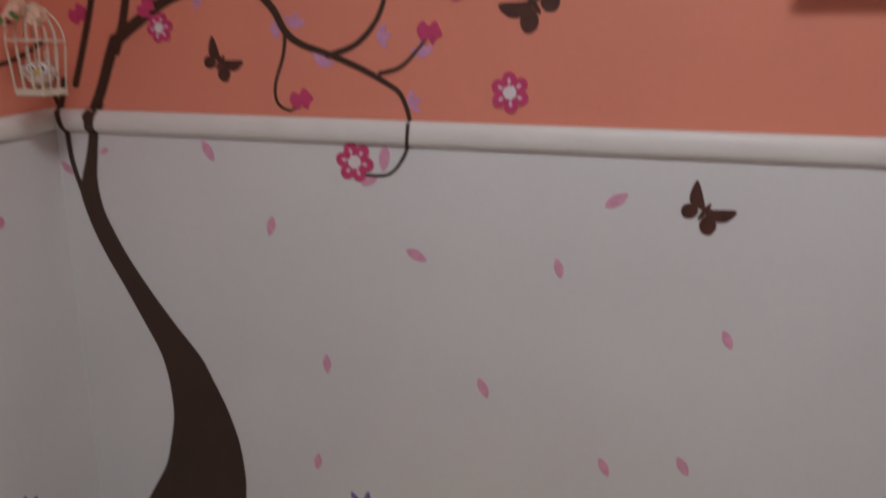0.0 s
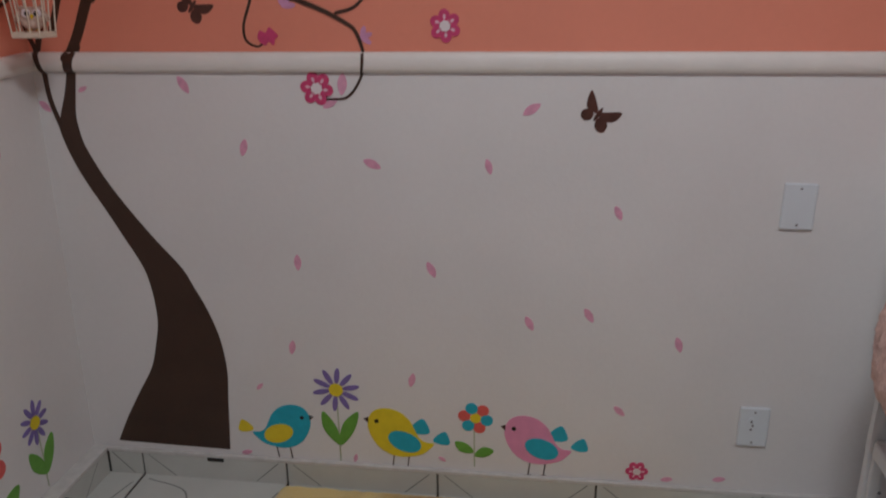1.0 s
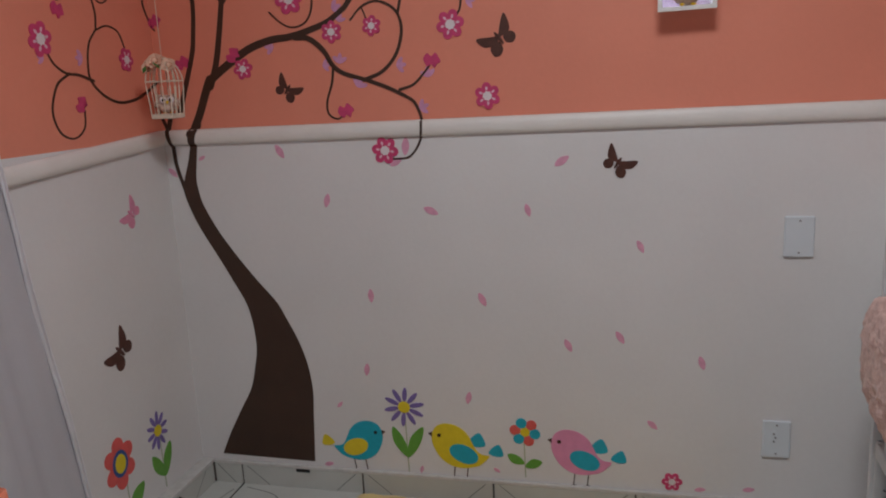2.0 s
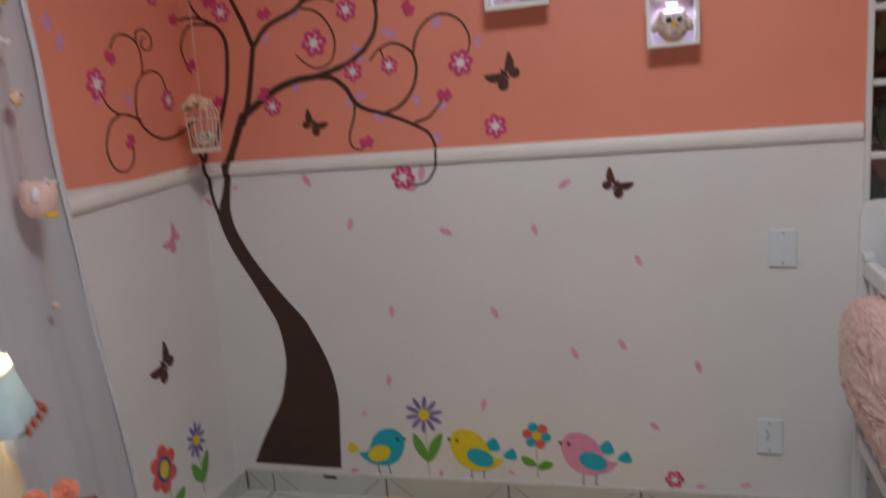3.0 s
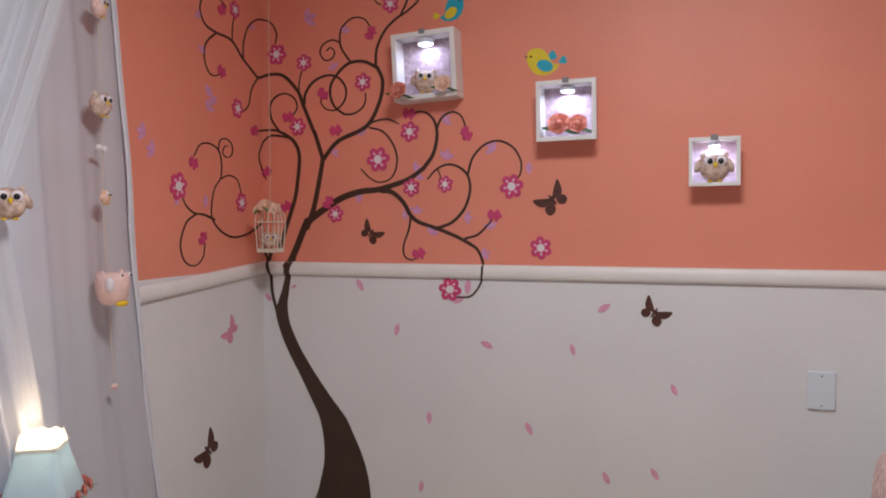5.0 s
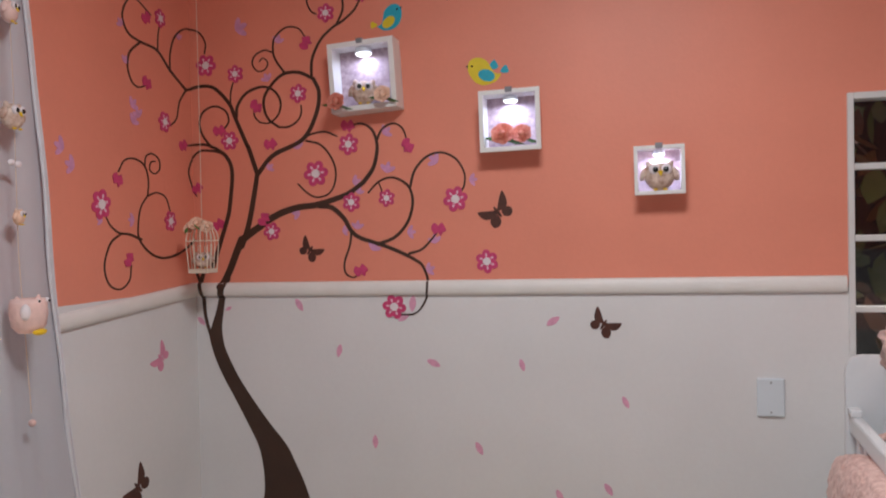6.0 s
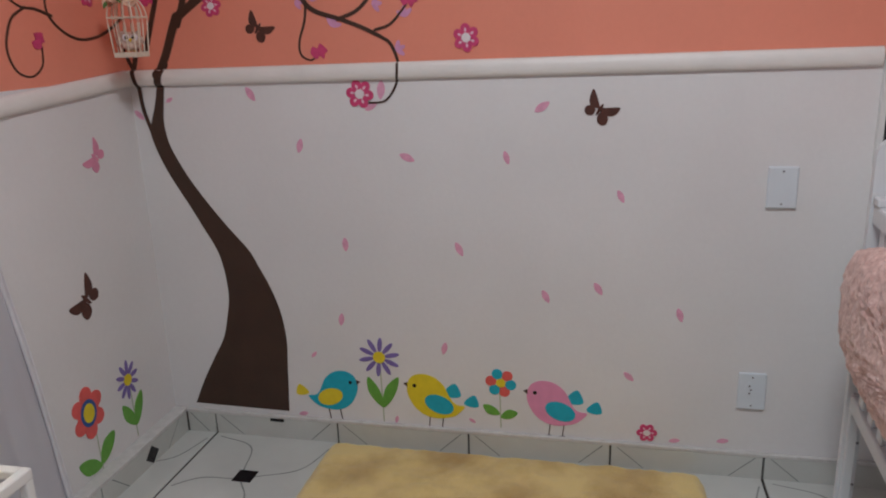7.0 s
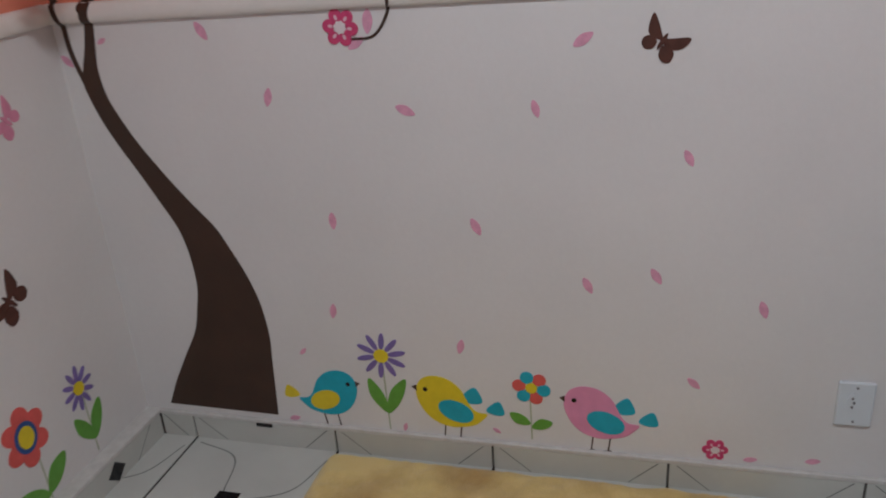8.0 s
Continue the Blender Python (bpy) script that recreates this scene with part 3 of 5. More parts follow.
for u, z, s in [(0.596, 1.444, 1), (0.545, 1.435, 0.8), (0.651, 1.373, 1.1), (0.778, 1.427, 1), (0.87, 1.393, 1), (0.842, 1.302, 1), (0.995, 1.591, 0.9),
    (0.881, 1.655, 1.2), (0.707, 1.631, 1.2), (0.701, 1.756, 1.1), (0.587, 1.599, 1), (0.604, 1.562, 0.8), (0.381, 1.499, 1), (0.268, 1.659, 0.9),
    (0.383, 1.725, 1), (-0.709, 1.707, 1.3), (-0.668, 1.656, 1.3), (-0.381, 1.81, 1.2), (-0.394, 1.495, 1), (-0.383, 1.862, 1.2), (-0.352, 1.832, 1.2),
    (0.167, 2.159, 1.6), (-0.422, 2.116, 0.9), (-0.412, 2.0, 0.9), (-0.098, 2.136, 0.9), (0.322, 2.097, 1), (0.277, 1.969, 1), (-0.55, 1.495, 0.8)]:
    bm = bmesh.new()
    a0 = rng.uniform(0, 180)
    for k in range(3):
        a = a0 + 55 * (k - 1)
        c, s2 = math.cos(radians(a)), math.sin(radians(a))
        sticker(bm, ellipse(u + 0.011 * s * c, z + 0.011 * s * s2, 0.016 * s, 0.0068 * s, a, 10), 0.0013 + 0.0003 * k)
    part("lilac_leaf", bm, LILAC, tree, "pale lilac leaf sprig")

# loose blossoms
for u, z, r, lab in ((1.045, 1.329, 0.044, "magenta blossom sticker with a white centre on orange wall"), (1.582, 0.136, 0.036, "small red blossom sticker just above the skirting")):
    ob = thing("blossom_sticker", on_wall(u, z, 0), lab, "wall sticker")
    blossom(u, z, r, ob)

# falling petals
PETAL_SHAPE = [(-1, 0.05), (-0.6, 0.36), (0, 0.46), (0.55, 0.3), (1, -0.05), (0.5, -0.34), (-0.1, -0.42), (-0.65, -0.25)]
for u, z, a, s in [(0.376, 1.182, 55, 1.1), (0.523, 1.027, 100, 1), (0.859, 0.995, 20, 1.1), (1.156, 0.997, 70, 0.9), (1.259, 1.139, -35, 1.1), (1.486, 0.888, 60, 0.9),
    (0.649, 0.721, 85, 1), (1.01, 0.719, 60, 1.05), (0.618, 0.469, 95, 0.95), (1.272, 0.579, 60, 1), (1.428, 0.609, 55, 1), (1.668, 0.534, 70, 1),
    (0.514, 0.339, -50, 0.6), (0.953, 0.39, 100, 0.95), (0.454, 0.117, -15, 0.75), (0.781, 0.124, 100, 0.6), (1.034, 0.14, 30, 0.55),
    (1.524, 0.327, 40, 0.9), (1.666, 0.112, -10, 0.75), (1.81, 0.119, -10, 0.8), (0.788, 1.191, 92, 1.2), (0.757, 1.145, -35, 1), (0.101, 1.165, -30, 0.6),
    (-0.011, 1.118, 40, 0.9)]:
    pts = [tuple(p) for p in spline(turned(PETAL_SHAPE, u, z, 0.0225 * s, -a), 3, True)]
    single("petal_sticker", sticker(bmesh.new(), pts, 0.0016), PETAL, "single pink petal sticker on the pale wall", "wall sticker", "falling petals")

WINGS = ([(0, 0.02), (-0.40, 0.20), (-0.46, 0.48), (-0.31, 0.90), (-0.16, 0.68), (-0.01, 0.2)], [(-0.18, 0.02), (-0.36, 0.20), (-0.60, 0.16), (-0.68, -0.04), (-0.55, -0.22), (-0.30, -0.20)],
         [(0, 0.04), (0.4, 0.07), (0.86, 0.08), (0.90, -0.04), (0.62, -0.28), (0.2, -0.25)], [(0, -0.15), (0.24, -0.18), (0.38, -0.42), (0.24, -0.68), (0.0, -0.64), (-0.12, -0.42)])


def butterfly(u, z, size, angle, flip, mat, label):
    ob = thing("butterfly_sticker", on_wall(u, z, 0), label, "wall sticker", "butterflies")
    for k, w in enumerate(WINGS):
        part("wing", sticker(bmesh.new(), [tuple(p) for p in spline(turned(w, u, z, size, angle, flip), 4, True)], 0.0016 + 0.0003 * k), mat, ob)
    part("body", sticker(bmesh.new(), turned([(0.07 * math.cos(t), 0.3 * math.sin(t)) for t in np.linspace(0, 6, 12)], u, z, size, angle - (-35 if flip else 35), flip), 0.0034), mat, ob)


DARK_B = "dark brown butterfly sticker on the wall"
butterfly(1.420, 1.130, 0.062, 0, False, BUTTER, DARK_B)
butterfly(0.420, 1.371, 0.058, 0, False, BUTTER, "dark brown butterfly sticker beside the tree")
butterfly(1.084, 1.486, 0.072, 5, True, BUTTER, "dark brown butterfly sticker on orange wall")
butterfly(0.946, 2.214, 0.066, -18, False, BUTTER, "dark brown butterfly sticker high on orange wall")
butterfly(-0.387, 0.626, 0.083, 8, True, BUTTER, "dark brown butterfly sticker near the curtain")
butterfly(-0.252, 1.020, 0.063, 14, True, PINKB, "small pink butterfly sticker near the curtain")

# birds
BIRD = [(0.0, .66), (0.07, .88), (.22, .985), (.42, 1.0), (.62, .93), (.78, .78), (.87, .6), (.95, .43), (1.06, .34), (1.22, .31), (1.13, .19), (1.0, .08), (.8, .02), (.58, 0), (.36, .06), (.18, .2), (.05, .42)]
BLOB = [(-0.55, 0.02), (-0.14, 0.37), (0.38, 0.49), (0.50, 0.04), (0.42, -0.42), (-0.1, -0.36)]


def bird(u, z, h, body, wing, tail, flip, label, angle=0.0, second_wing=True, legs=True):
    """u, z: under the beak at the belly's height; h: the body's height."""
    ob = thing("bird_sticker", on_wall(u, z, 0), label, "wall sticker", "birds")
    put = lambda pts: turned(pts, u, z, h, angle, flip)
    b = part("body", sticker(bmesh.new(), put([tuple(p) for p in spline(BIRD, 4, True)]), 0.0018), body, ob)
    el = lambda x, y, a, c, t, n=18: put(ellipse(x, y, a, c, t, n))
    part("wing", sticker(bmesh.new(), el(.68, .33, .32, .205, -22), 0.0030), wing, ob)
    if second_wing:
        part("raised_wing", sticker(bmesh.new(), put([tuple(p) for p in spline(turned(BLOB, .96, .63, .34, 20), 4, True)]), 0.0014), wing, ob)
    part("tail", sticker(bmesh.new(), put([tuple(p) for p in spline(turned(BLOB, 1.36, .42, .29, 15), 4, True)]), 0.0014), tail, ob)
    part("eye", sticker(bmesh.new(), el(.17, .73, .042, .042, 0, 10), 0.0030), BLACK, b)
    part("beak", sticker(bmesh.new(), put([(0.02, .80), (-.07, .76), (0.02, .68)]), 0.0020), LEGS, b)
    if legs:
        for x in (.46, .74):
            bm = bmesh.new()
            sticker(bm, put([(x, .02), (x + .022, .02), (x - .012, -.24), (x - .034, -.24)]), 0.0016)
            sticker(bm, put([(x - .12, -.25), (x + .03, -.235), (x + .03, -.26), (x - .12, -.275)]), 0.0019)
            part("leg", bm, LEGS, ob)


bird(0.655, 0.142, 0.144, TEAL, YELLOW, YELLOW, True, "teal bird sticker with a yellow wing", second_wing=False)
bird(0.822, 0.140, 0.155, YELLOW, TEAL, TEAL, False, "yellow bird sticker with teal wings")
bird(1.211, 0.143, 0.154, BIRDPINK, TEAL, TEAL, False, "pink bird sticker with teal wings")
bird(0.792, 2.104, 0.078, TEAL, YELLOW, YELLOW, True, "teal bird sticker above a lit shadow box", angle=12, second_wing=False, legs=False)
bird(1.004, 1.883, 0.089, YELLOW, TEAL, TEAL, False, "yellow bird sticker above a lit shadow box", angle=4, legs=False)


# flowers along the foot of the wall
def leaf_shape(u0, z0, u1, z1, w):
    d = np.array([u1 - u0, z1 - z0])
    n = np.array([-d[1], d[0]]) / (np.linalg.norm(d) + 1e-9) * w
    p = np.array([u0, z0])
    return [tuple(q) for q in spline([p, p + d * .3 + n * .85, p + d * .65 + n, p + d, p + d * .7 - n * .7, p + d * .3 - n * .7], 4, True)]


def stem_and_leaves(ob, u, z_top, z_low, leaves, w):
    part("stem", sticker(bmesh.new(), [(u - .002, z_low), (u + .002, z_low), (u + .002, z_top), (u - .002, z_top)], 0.0012), STEM, ob)
    for a, b in leaves:
        part("leaf", sticker(bmesh.new(), leaf_shape(*a, *b, w), 0.0020 + 0.0003 * (b[0] > a[0])), GREEN, ob)


def daisy(u, z, r, ob, squash=1.0):
    for k in range(10):
        a = radians(36 * k + 12)
        part("petal", sticker(bmesh.new(), ellipse(u + squash * .64 * r * math.cos(a), z + .64 * r * math.sin(a), .38 * r * (1 - (1 - squash) * math.cos(a) ** 2), .115 * r, math.degrees(a), 12), 0.0022), PURPLE, ob)
    part("flower_centre", sticker(bmesh.new(), ellipse(u, z, .30 * r, .30 * r), 0.0032), YELLOW, ob)


ob = thing("daisy_sticker", on_wall(0.736, 0.11, 0), "purple daisy sticker with a yellow centre and green leaves", "wall sticker", "flower stickers")
stem_and_leaves(ob, 0.737, 0.33, 0.112, [((0.739, 0.165), (0.692, 0.272)), ((0.739, 0.165), (0.795, 0.278))], 0.020)
daisy(0.736, 0.345, 0.068, ob)
ob = thing("daisy_sticker", on_wall(-0.262, 0.14, 0), "purple daisy sticker on the wall by the curtain", "wall sticker", "flower stickers")
stem_and_leaves(ob, -0.260, 0.31, 0.108, [((-0.256, 0.148), (-0.310, 0.240)), ((-0.256, 0.148), (-0.210, 0.250))], 0.022)
daisy(-0.266, 0.312, 0.064, ob, 0.84)
ob = thing("flower_sticker", on_wall(1.126, 0.12, 0), "teal and red six-petal flower sticker with green leaves", "wall sticker", "flower stickers")
stem_and_leaves(ob, 1.126, 0.27, 0.122, [((1.124, 0.170), (1.071, 0.200)), ((1.127, 0.160), (1.181, 0.180))], 0.017)
for k in range(6):
    a = radians(60 * k + 50)
    part("petal", sticker(bmesh.new(), ellipse(1.130 + .032 * math.cos(a), .282 + .032 * math.sin(a), .0175, .0175, 0, 14), 0.0022 + 0.0002 * (k % 2)), (CORAL, TEAL)[k % 2], ob)
part("flower_centre", sticker(bmesh.new(), ellipse(1.130, .282, .015, .015), 0.0032), YELLOW, ob)
ob = thing("flower_sticker", on_wall(-0.462, 0.13, 0), "large red flower sticker with a blue and yellow centre", "wall sticker", "flower stickers")
stem_and_leaves(ob, -0.445, 0.25, 0.095, [((-0.447, 0.116), (-0.369, 0.190)), ((-0.447, 0.112), (-0.539, 0.162))], 0.027)
part("petal_base", sticker(bmesh.new(), ellipse(-0.462, 0.298, .046, .056, 0, 24), 0.0020), CORAL, ob)
for k in range(6):
    a = radians(60 * k + 90)
    part("petal", sticker(bmesh.new(), ellipse(-0.462 + .042 * math.cos(a), .298 + .054 * math.sin(a), .029, .026, math.degrees(a), 16), 0.0022 + 0.0002 * (k % 2)), CORAL, ob)
part("ring", sticker(bmesh.new(), ellipse(-0.462, 0.298, .035, .043), 0.0030), NAVY, ob)
part("flower_centre", sticker(bmesh.new(), ellipse(-0.462, 0.298, .024, .030), 0.0040), YELLOW, ob)

# ---------------------------------------------------------------- switch and socket
def plate(name, u, z, label):
    ob = thing(name, (u, 0, z), label, "wall plate")
    body = part("cover_plate", box(bmesh.new(), (u - .039, -.010, z - .058), (u + .039, 0, z + .058), 0.004), PLASTIC, ob)
    for s in (-1, 1):
        part("screw", cone(bmesh.new(), (u, -.0095, z + s * .045), (u, -.0115, z + s * .045), .003, .0028, 10), SLOT, body)
    return ob, body


plate("blank_wall_plate", 1.912, 0.914, "white blank wall plate with two screws")
ob, body = plate("wall_socket", 1.878, 0.305, "white wall socket with a plug outlet")
part("socket_face", sticker(bmesh.new(), ellipse(1.878, .305, .012, .024, 0, 18), 0.0125), PLASTIC, body)
for s in (-1, 0, 1):
    part("pin_hole", sticker(bmesh.new(), ellipse(1.878 + .004 * (s == 0), .305 + .012 * s, .003, .0035, 0, 10), 0.0145), SLOT, body)


# ---------------------------------------------------------------- small soft things
def owl_mesh(bm, c, w, facing, cloth=0, white=1, black=2, yellow=3):
    """A stuffed owl: rounded body, ear tufts, wings, big eyes, beak and feet, in one mesh; w: half its width."""
    turn = Matrix.Rotation(math.atan2(facing[0], -facing[1]), 4, 'Z')
    at = lambda x, y, z: tuple(Vector(c) + turn.to_3x3() @ Vector((x * w, y * w, z * w)))
    ball(bm, at(0, 0, -.1), (w * .92, w * .62, w * .9), cloth, m=turn)
    for s in (-1, 1):
        cone(bm, at(.5 * s, 0, .40), at(.74 * s, 0, .84), w * .34, w * .12, 10, cloth)
        ball(bm, at(.94 * s, .0, .05), (w * .24, w * .28, w * .48), cloth, 10, 8, m=turn @ Matrix.Rotation(-.4 * s, 4, 'Y'))
        ball(bm, at(.37 * s, -.5, .3), (w * .33, w * .16, w * .33), white, 12, 8, m=turn)
        ball(bm, at(.32 * s, -.64, .28), (w * .18, w * .08, w * .18), black, 10, 6, m=turn)
        ball(bm, at(.3 * s, -.35, -.95), (w * .15, w * .15, w * .07), yellow, 8, 6, m=turn)
    cone(bm, at(0, -.55, .12), at(0, -.78, -.14), w * .16, w * .01, 8, yellow)
    return bm


def owl(c, w, facing, label, cloth=PLUSH):
    return single("stuffed_owl", owl_mesh(bmesh.new(), c, w, facing), [cloth, FWHITE, BLACK, YFELT], label, "toy", smooth=True)


ROSE_RINGS = ((3, .25, .55), (5, .6, .8), (6, 1.05, 1.0))


def rose_petal(bm, c, r, q, a, tilt, size, mat=0):
    """One curled shell at the angle a, leaning out by tilt."""
    grid = []
    for i in range(4):
        row = []
        for j in range(5):
            v, s = i / 3, (j - 2) / 2
            wide = .62 * size * math.sin(.5 + v * 1.9)
            rad = (.12 + tilt * .55 * v ** 1.2 + .10 * v * v) * size
            p = Vector((rad * math.cos(a) - s * wide * math.sin(a), rad * math.sin(a) + s * wide * math.cos(a), (.55 * v * math.cos(tilt * .8) - .12 * s * s) * size))
            row.append(bm.verts.new(Vector(c) + q @ (p * r)))
        grid.append(row)
    for i in range(3):
        for j in range(4):
            f = bm.faces.new((grid[i][j], grid[i][j + 1], grid[i + 1][j + 1], grid[i + 1][j]))
            f.material_index = mat
    return bm


def rose_mesh(bm, c, r, out, mat=0):
    """A small ribbon rose in one piece."""
    q = Vector(out).to_track_quat("Z", "Y")
    for ring, (n, tilt, size) in enumerate(ROSE_RINGS):
        for k in range(n):
            rose_petal(bm, c, r, q, k * math.tau / n + ring * .6, tilt, size, mat)
    ball(bm, tuple(Vector(c) + q @ Vector((0, 0, r * .22))), r * .3, mat, 8, 6)
    return bm


def leaf_mesh(bm, c, d, w, mat=0):
    c, d = Vector(c), Vector(d)
    side = d.cross(Vector((0, .3, 1))).normalized() * w
    a, b = bm.verts.new(c), bm.verts.new(c + d)
    l, r, m = bm.verts.new(c + d * .45 + side), bm.verts.new(c + d * .45 - side), bm.verts.new(c + d * .45 + Vector((0, -w * .3, 0)))
    for f in ((a, l, m), (l, b, m), (b, r, m), (r, a, m)):
        bm.faces.new(f).material_index = mat
    return bm


def rose(c, r, out, mat, label, leaves=2):
    ob = thing("silk_rose", c, label, "flower")
    q = Vector(out).to_track_quat("Z", "Y")
    for ring, (n, tilt, size) in enumerate(ROSE_RINGS):
        for k in range(n):
            part("petal", rose_petal(bmesh.new(), c, r, q, k * math.tau / n + ring * .6, tilt, size), mat, ob, smooth=True)
    part("rose_heart", ball(bmesh.new(), tuple(Vector(c) + q @ Vector((0, 0, r * .22))), r * .3, 0, 8, 6), mat, ob, smooth=True)
    for k in range(leaves):
        a = 2.7 + k * 3.3
        part("leaf", leaf_mesh(bmesh.new(), (c[0], c[1] + .2 * r, c[2] - .3 * r), (r * 1.7 * math.cos(a), -.2 * r, r * .8 * math.sin(a) - .2 * r), r * .5), LEAF, ob)
    return ob


# ---------------------------------------------------------------- lit shadow boxes
def shadow_box(x, z, s, depth, tilt, label, power, lip):
    """A white open box with a paper back and a round lamp under its top; lip: how far its front frame overhangs."""
    ob = thing("shadow_box", (x, 0, z), label, "shadow box", "lit shadow boxes")
    m = Matrix.Translation((x, 0, z)) @ Matrix.Rotation(radians(-tilt), 4, 'Y')
    h, w = s / 2, 0.075 * s
    o = h - lip
    for name, lo, hi in (("top_board", (-o, -depth + .012, h - w), (o, -.001, o + .001)), ("bottom_board", (-o, -depth + .012, -o - .001), (o, -.001, -h + w)),
                         ("side_board", (-o, -depth + .012, -h + w), (-h + w, -.001, h - w)), ("side_board", (h - w, -depth + .012, -h + w), (o, -.001, h - w)),
                         ("front_frame", (-h, -depth, h - w), (h, -depth + .012, h)), ("front_frame", (-h, -depth, -h), (h, -depth + .012, -h + w)),
                         ("front_frame", (-h, -depth, -h + w), (-h + w, -depth + .012, h - w)), ("front_frame", (h - w, -depth, -h + w), (h, -depth + .012, h - w))):
        part(name, box(bmesh.new(), lo, hi, 0.001, m), WHITE, ob)
    part("back_panel", box(bmesh.new(), (-h + w, -.012, -h + w), (h - w, -.004, h - w), 0, m), BACKING, ob, "pink printed paper back")
    lam = part("puck_lamp", cone(bmesh.new(), m @ Vector((0, -depth * .55, h - w - .002)), m @ Vector((0, -depth * .55, h - w - .09 * s)), .11 * s, .13 * s, 24), PLASTIC, ob, smooth=False)
    part("lamp_face", cone(bmesh.new(), m @ Vector((0, -depth * .55, h - w - .09 * s - .0005)), m @ Vector((0, -depth * .55, h - w - .09 * s - .004)), .11 * s, .10 * s, 24), LED, lam, "lit white lamp face")
    part("hanger", box(bmesh.new(), (-.011, -depth - .003, h - .010), (.011, -depth * .8, h + .007), 0.002, m), SLOT, ob)
    data = bpy.data.lights.new("puck_light", 'AREA')
    data.shape, data.size, data.energy, data.color = 'DISK', .20 * s, power, (.60, .72, 1.0)
    lamp = new("puck_light", data)
    lamp.matrix_basis = look(m @ Vector((0, -depth * .55, h - w - .09 * s - .008)), m @ Vector((0, -depth * .45, -h)))
    return m


m = shadow_box(0.657, 1.955, 0.230, 0.082, 3.0, "white lit shadow box with an owl and silk roses", 0.21, 0.0)
owl(m @ Vector((0.0, -0.064, -0.052)), 0.044, (0.3, -1), "small floral fabric owl sitting in a lit shadow box")
rose(m @ Vector((-0.085, -0.104, -0.085)), 0.036, (0, -1, .3), ROSE, "coral silk rose at the corner of a shadow box")
rose(m @ Vector((0.075, -0.098, -0.078)), 0.034, (0, -1, .3), ROSEC, "pale silk rose at the corner of a shadow box")
m = shadow_box(1.147, 1.779, 0.194, 0.086, 1.0, "white lit shadow box holding coral silk roses", 0.32, .0135)
rose(m @ Vector((-0.026, -0.060, -0.044)), 0.044, (0, -1, .4), ROSE, "coral silk rose inside a lit shadow box")
rose(m @ Vector((0.034, -0.056, -0.046)), 0.038, (0, -1, .4), ROSE, "coral silk rose with leaves inside a lit shadow box")
m = shadow_box(1.598, 1.605, 0.148, 0.080, 0.8, "small white lit shadow box filled by a stuffed owl", 0.22, .0105)
owl(m @ Vector((0.0, -0.062, -0.014)), 0.048, (0.1, -1), "round floral fabric owl with big eyes in a small box")

# ---------------------------------------------------------------- hanging birdcage in the corner
CX, CY, CZ = 0.107, -0.170, 1.314
cage = thing("hanging_birdcage", (CX, CY, CZ), "small cream wire birdcage hanging on a thread", "birdcage")
part("base", box(bmesh.new(), (CX - .036, CY - .034, CZ - .004), (CX + .036, CY + .034, CZ + .006), 0.003), CREAM, cage)
half = lambda k: .034 + .008 * k
corner_of = lambda s, z: (CX + s[0] * half(z / .15), CY + s[1] * .9 * half(z / .15), CZ + z)
SIDES = [(-1, -1), (-.34, -1), (.34, -1), (1, -1), (1, -.34), (1, .34), (1, 1), (.34, 1), (-.34, 1), (-1, 1), (-1, .34), (-1, -.34)]
for s in SIDES:
    top = corner_of(s, .105)
    pts = [corner_of(s, 0), corner_of(s, .05), top, (CX + (top[0] - CX) * .82, CY + (top[1] - CY) * .82, CZ + .14), (CX + (top[0] - CX) * .4, CY + (top[1] - CY) * .4, CZ + .165), (CX, CY, CZ + .172)]
    part("wire_bar", tube(bmesh.new(), [tuple(p) for p in spline(pts, 3)], .0019, 6), CREAM, cage)
for z in (.008, .105):
    part("wire_ring", tube(bmesh.new(), [corner_of(s, z) for s in ((-1, -1), (1, -1), (1, 1), (-1, 1))], .0024, 6, closed=True), CREAM, cage)
part("thread", tube(bmesh.new(), [(CX, CY, CZ + .17), (CX + .001, CY, 2.0), (CX, CY, CEIL)], .0012, 5), THREAD, cage, "thin cream hanging thread")
owl((CX + .005, CY - .005, CZ + .042), .030, (.6, -1), "tiny fabric owl sitting inside the birdcage")
for dx, dy, dz, r in ((-.030, -.022, .148, .027), (.0, -.034, .160, .029), (.031, -.016, .148, .026), (-.013, .020, .158, .025)):
    rose((CX + dx, CY + dy, CZ + dz), r, (dx * 8, -1, .6), ROSEC, "cream fabric rose on top of the birdcage", leaves=0)
single("silk_leaf", leaf_mesh(bmesh.new(), (CX + .012, CY - .062, CZ + .160), (.024, -.012, -.020), .013), LEAF, "dark green silk leaf on the birdcage", "leaf")
single("silk_leaf", leaf_mesh(bmesh.new(), (CX - .015, CY - .06, CZ + .15), (-.01, -.005, -.022), .008), LEAF, "small green silk leaf on the birdcage", "leaf")

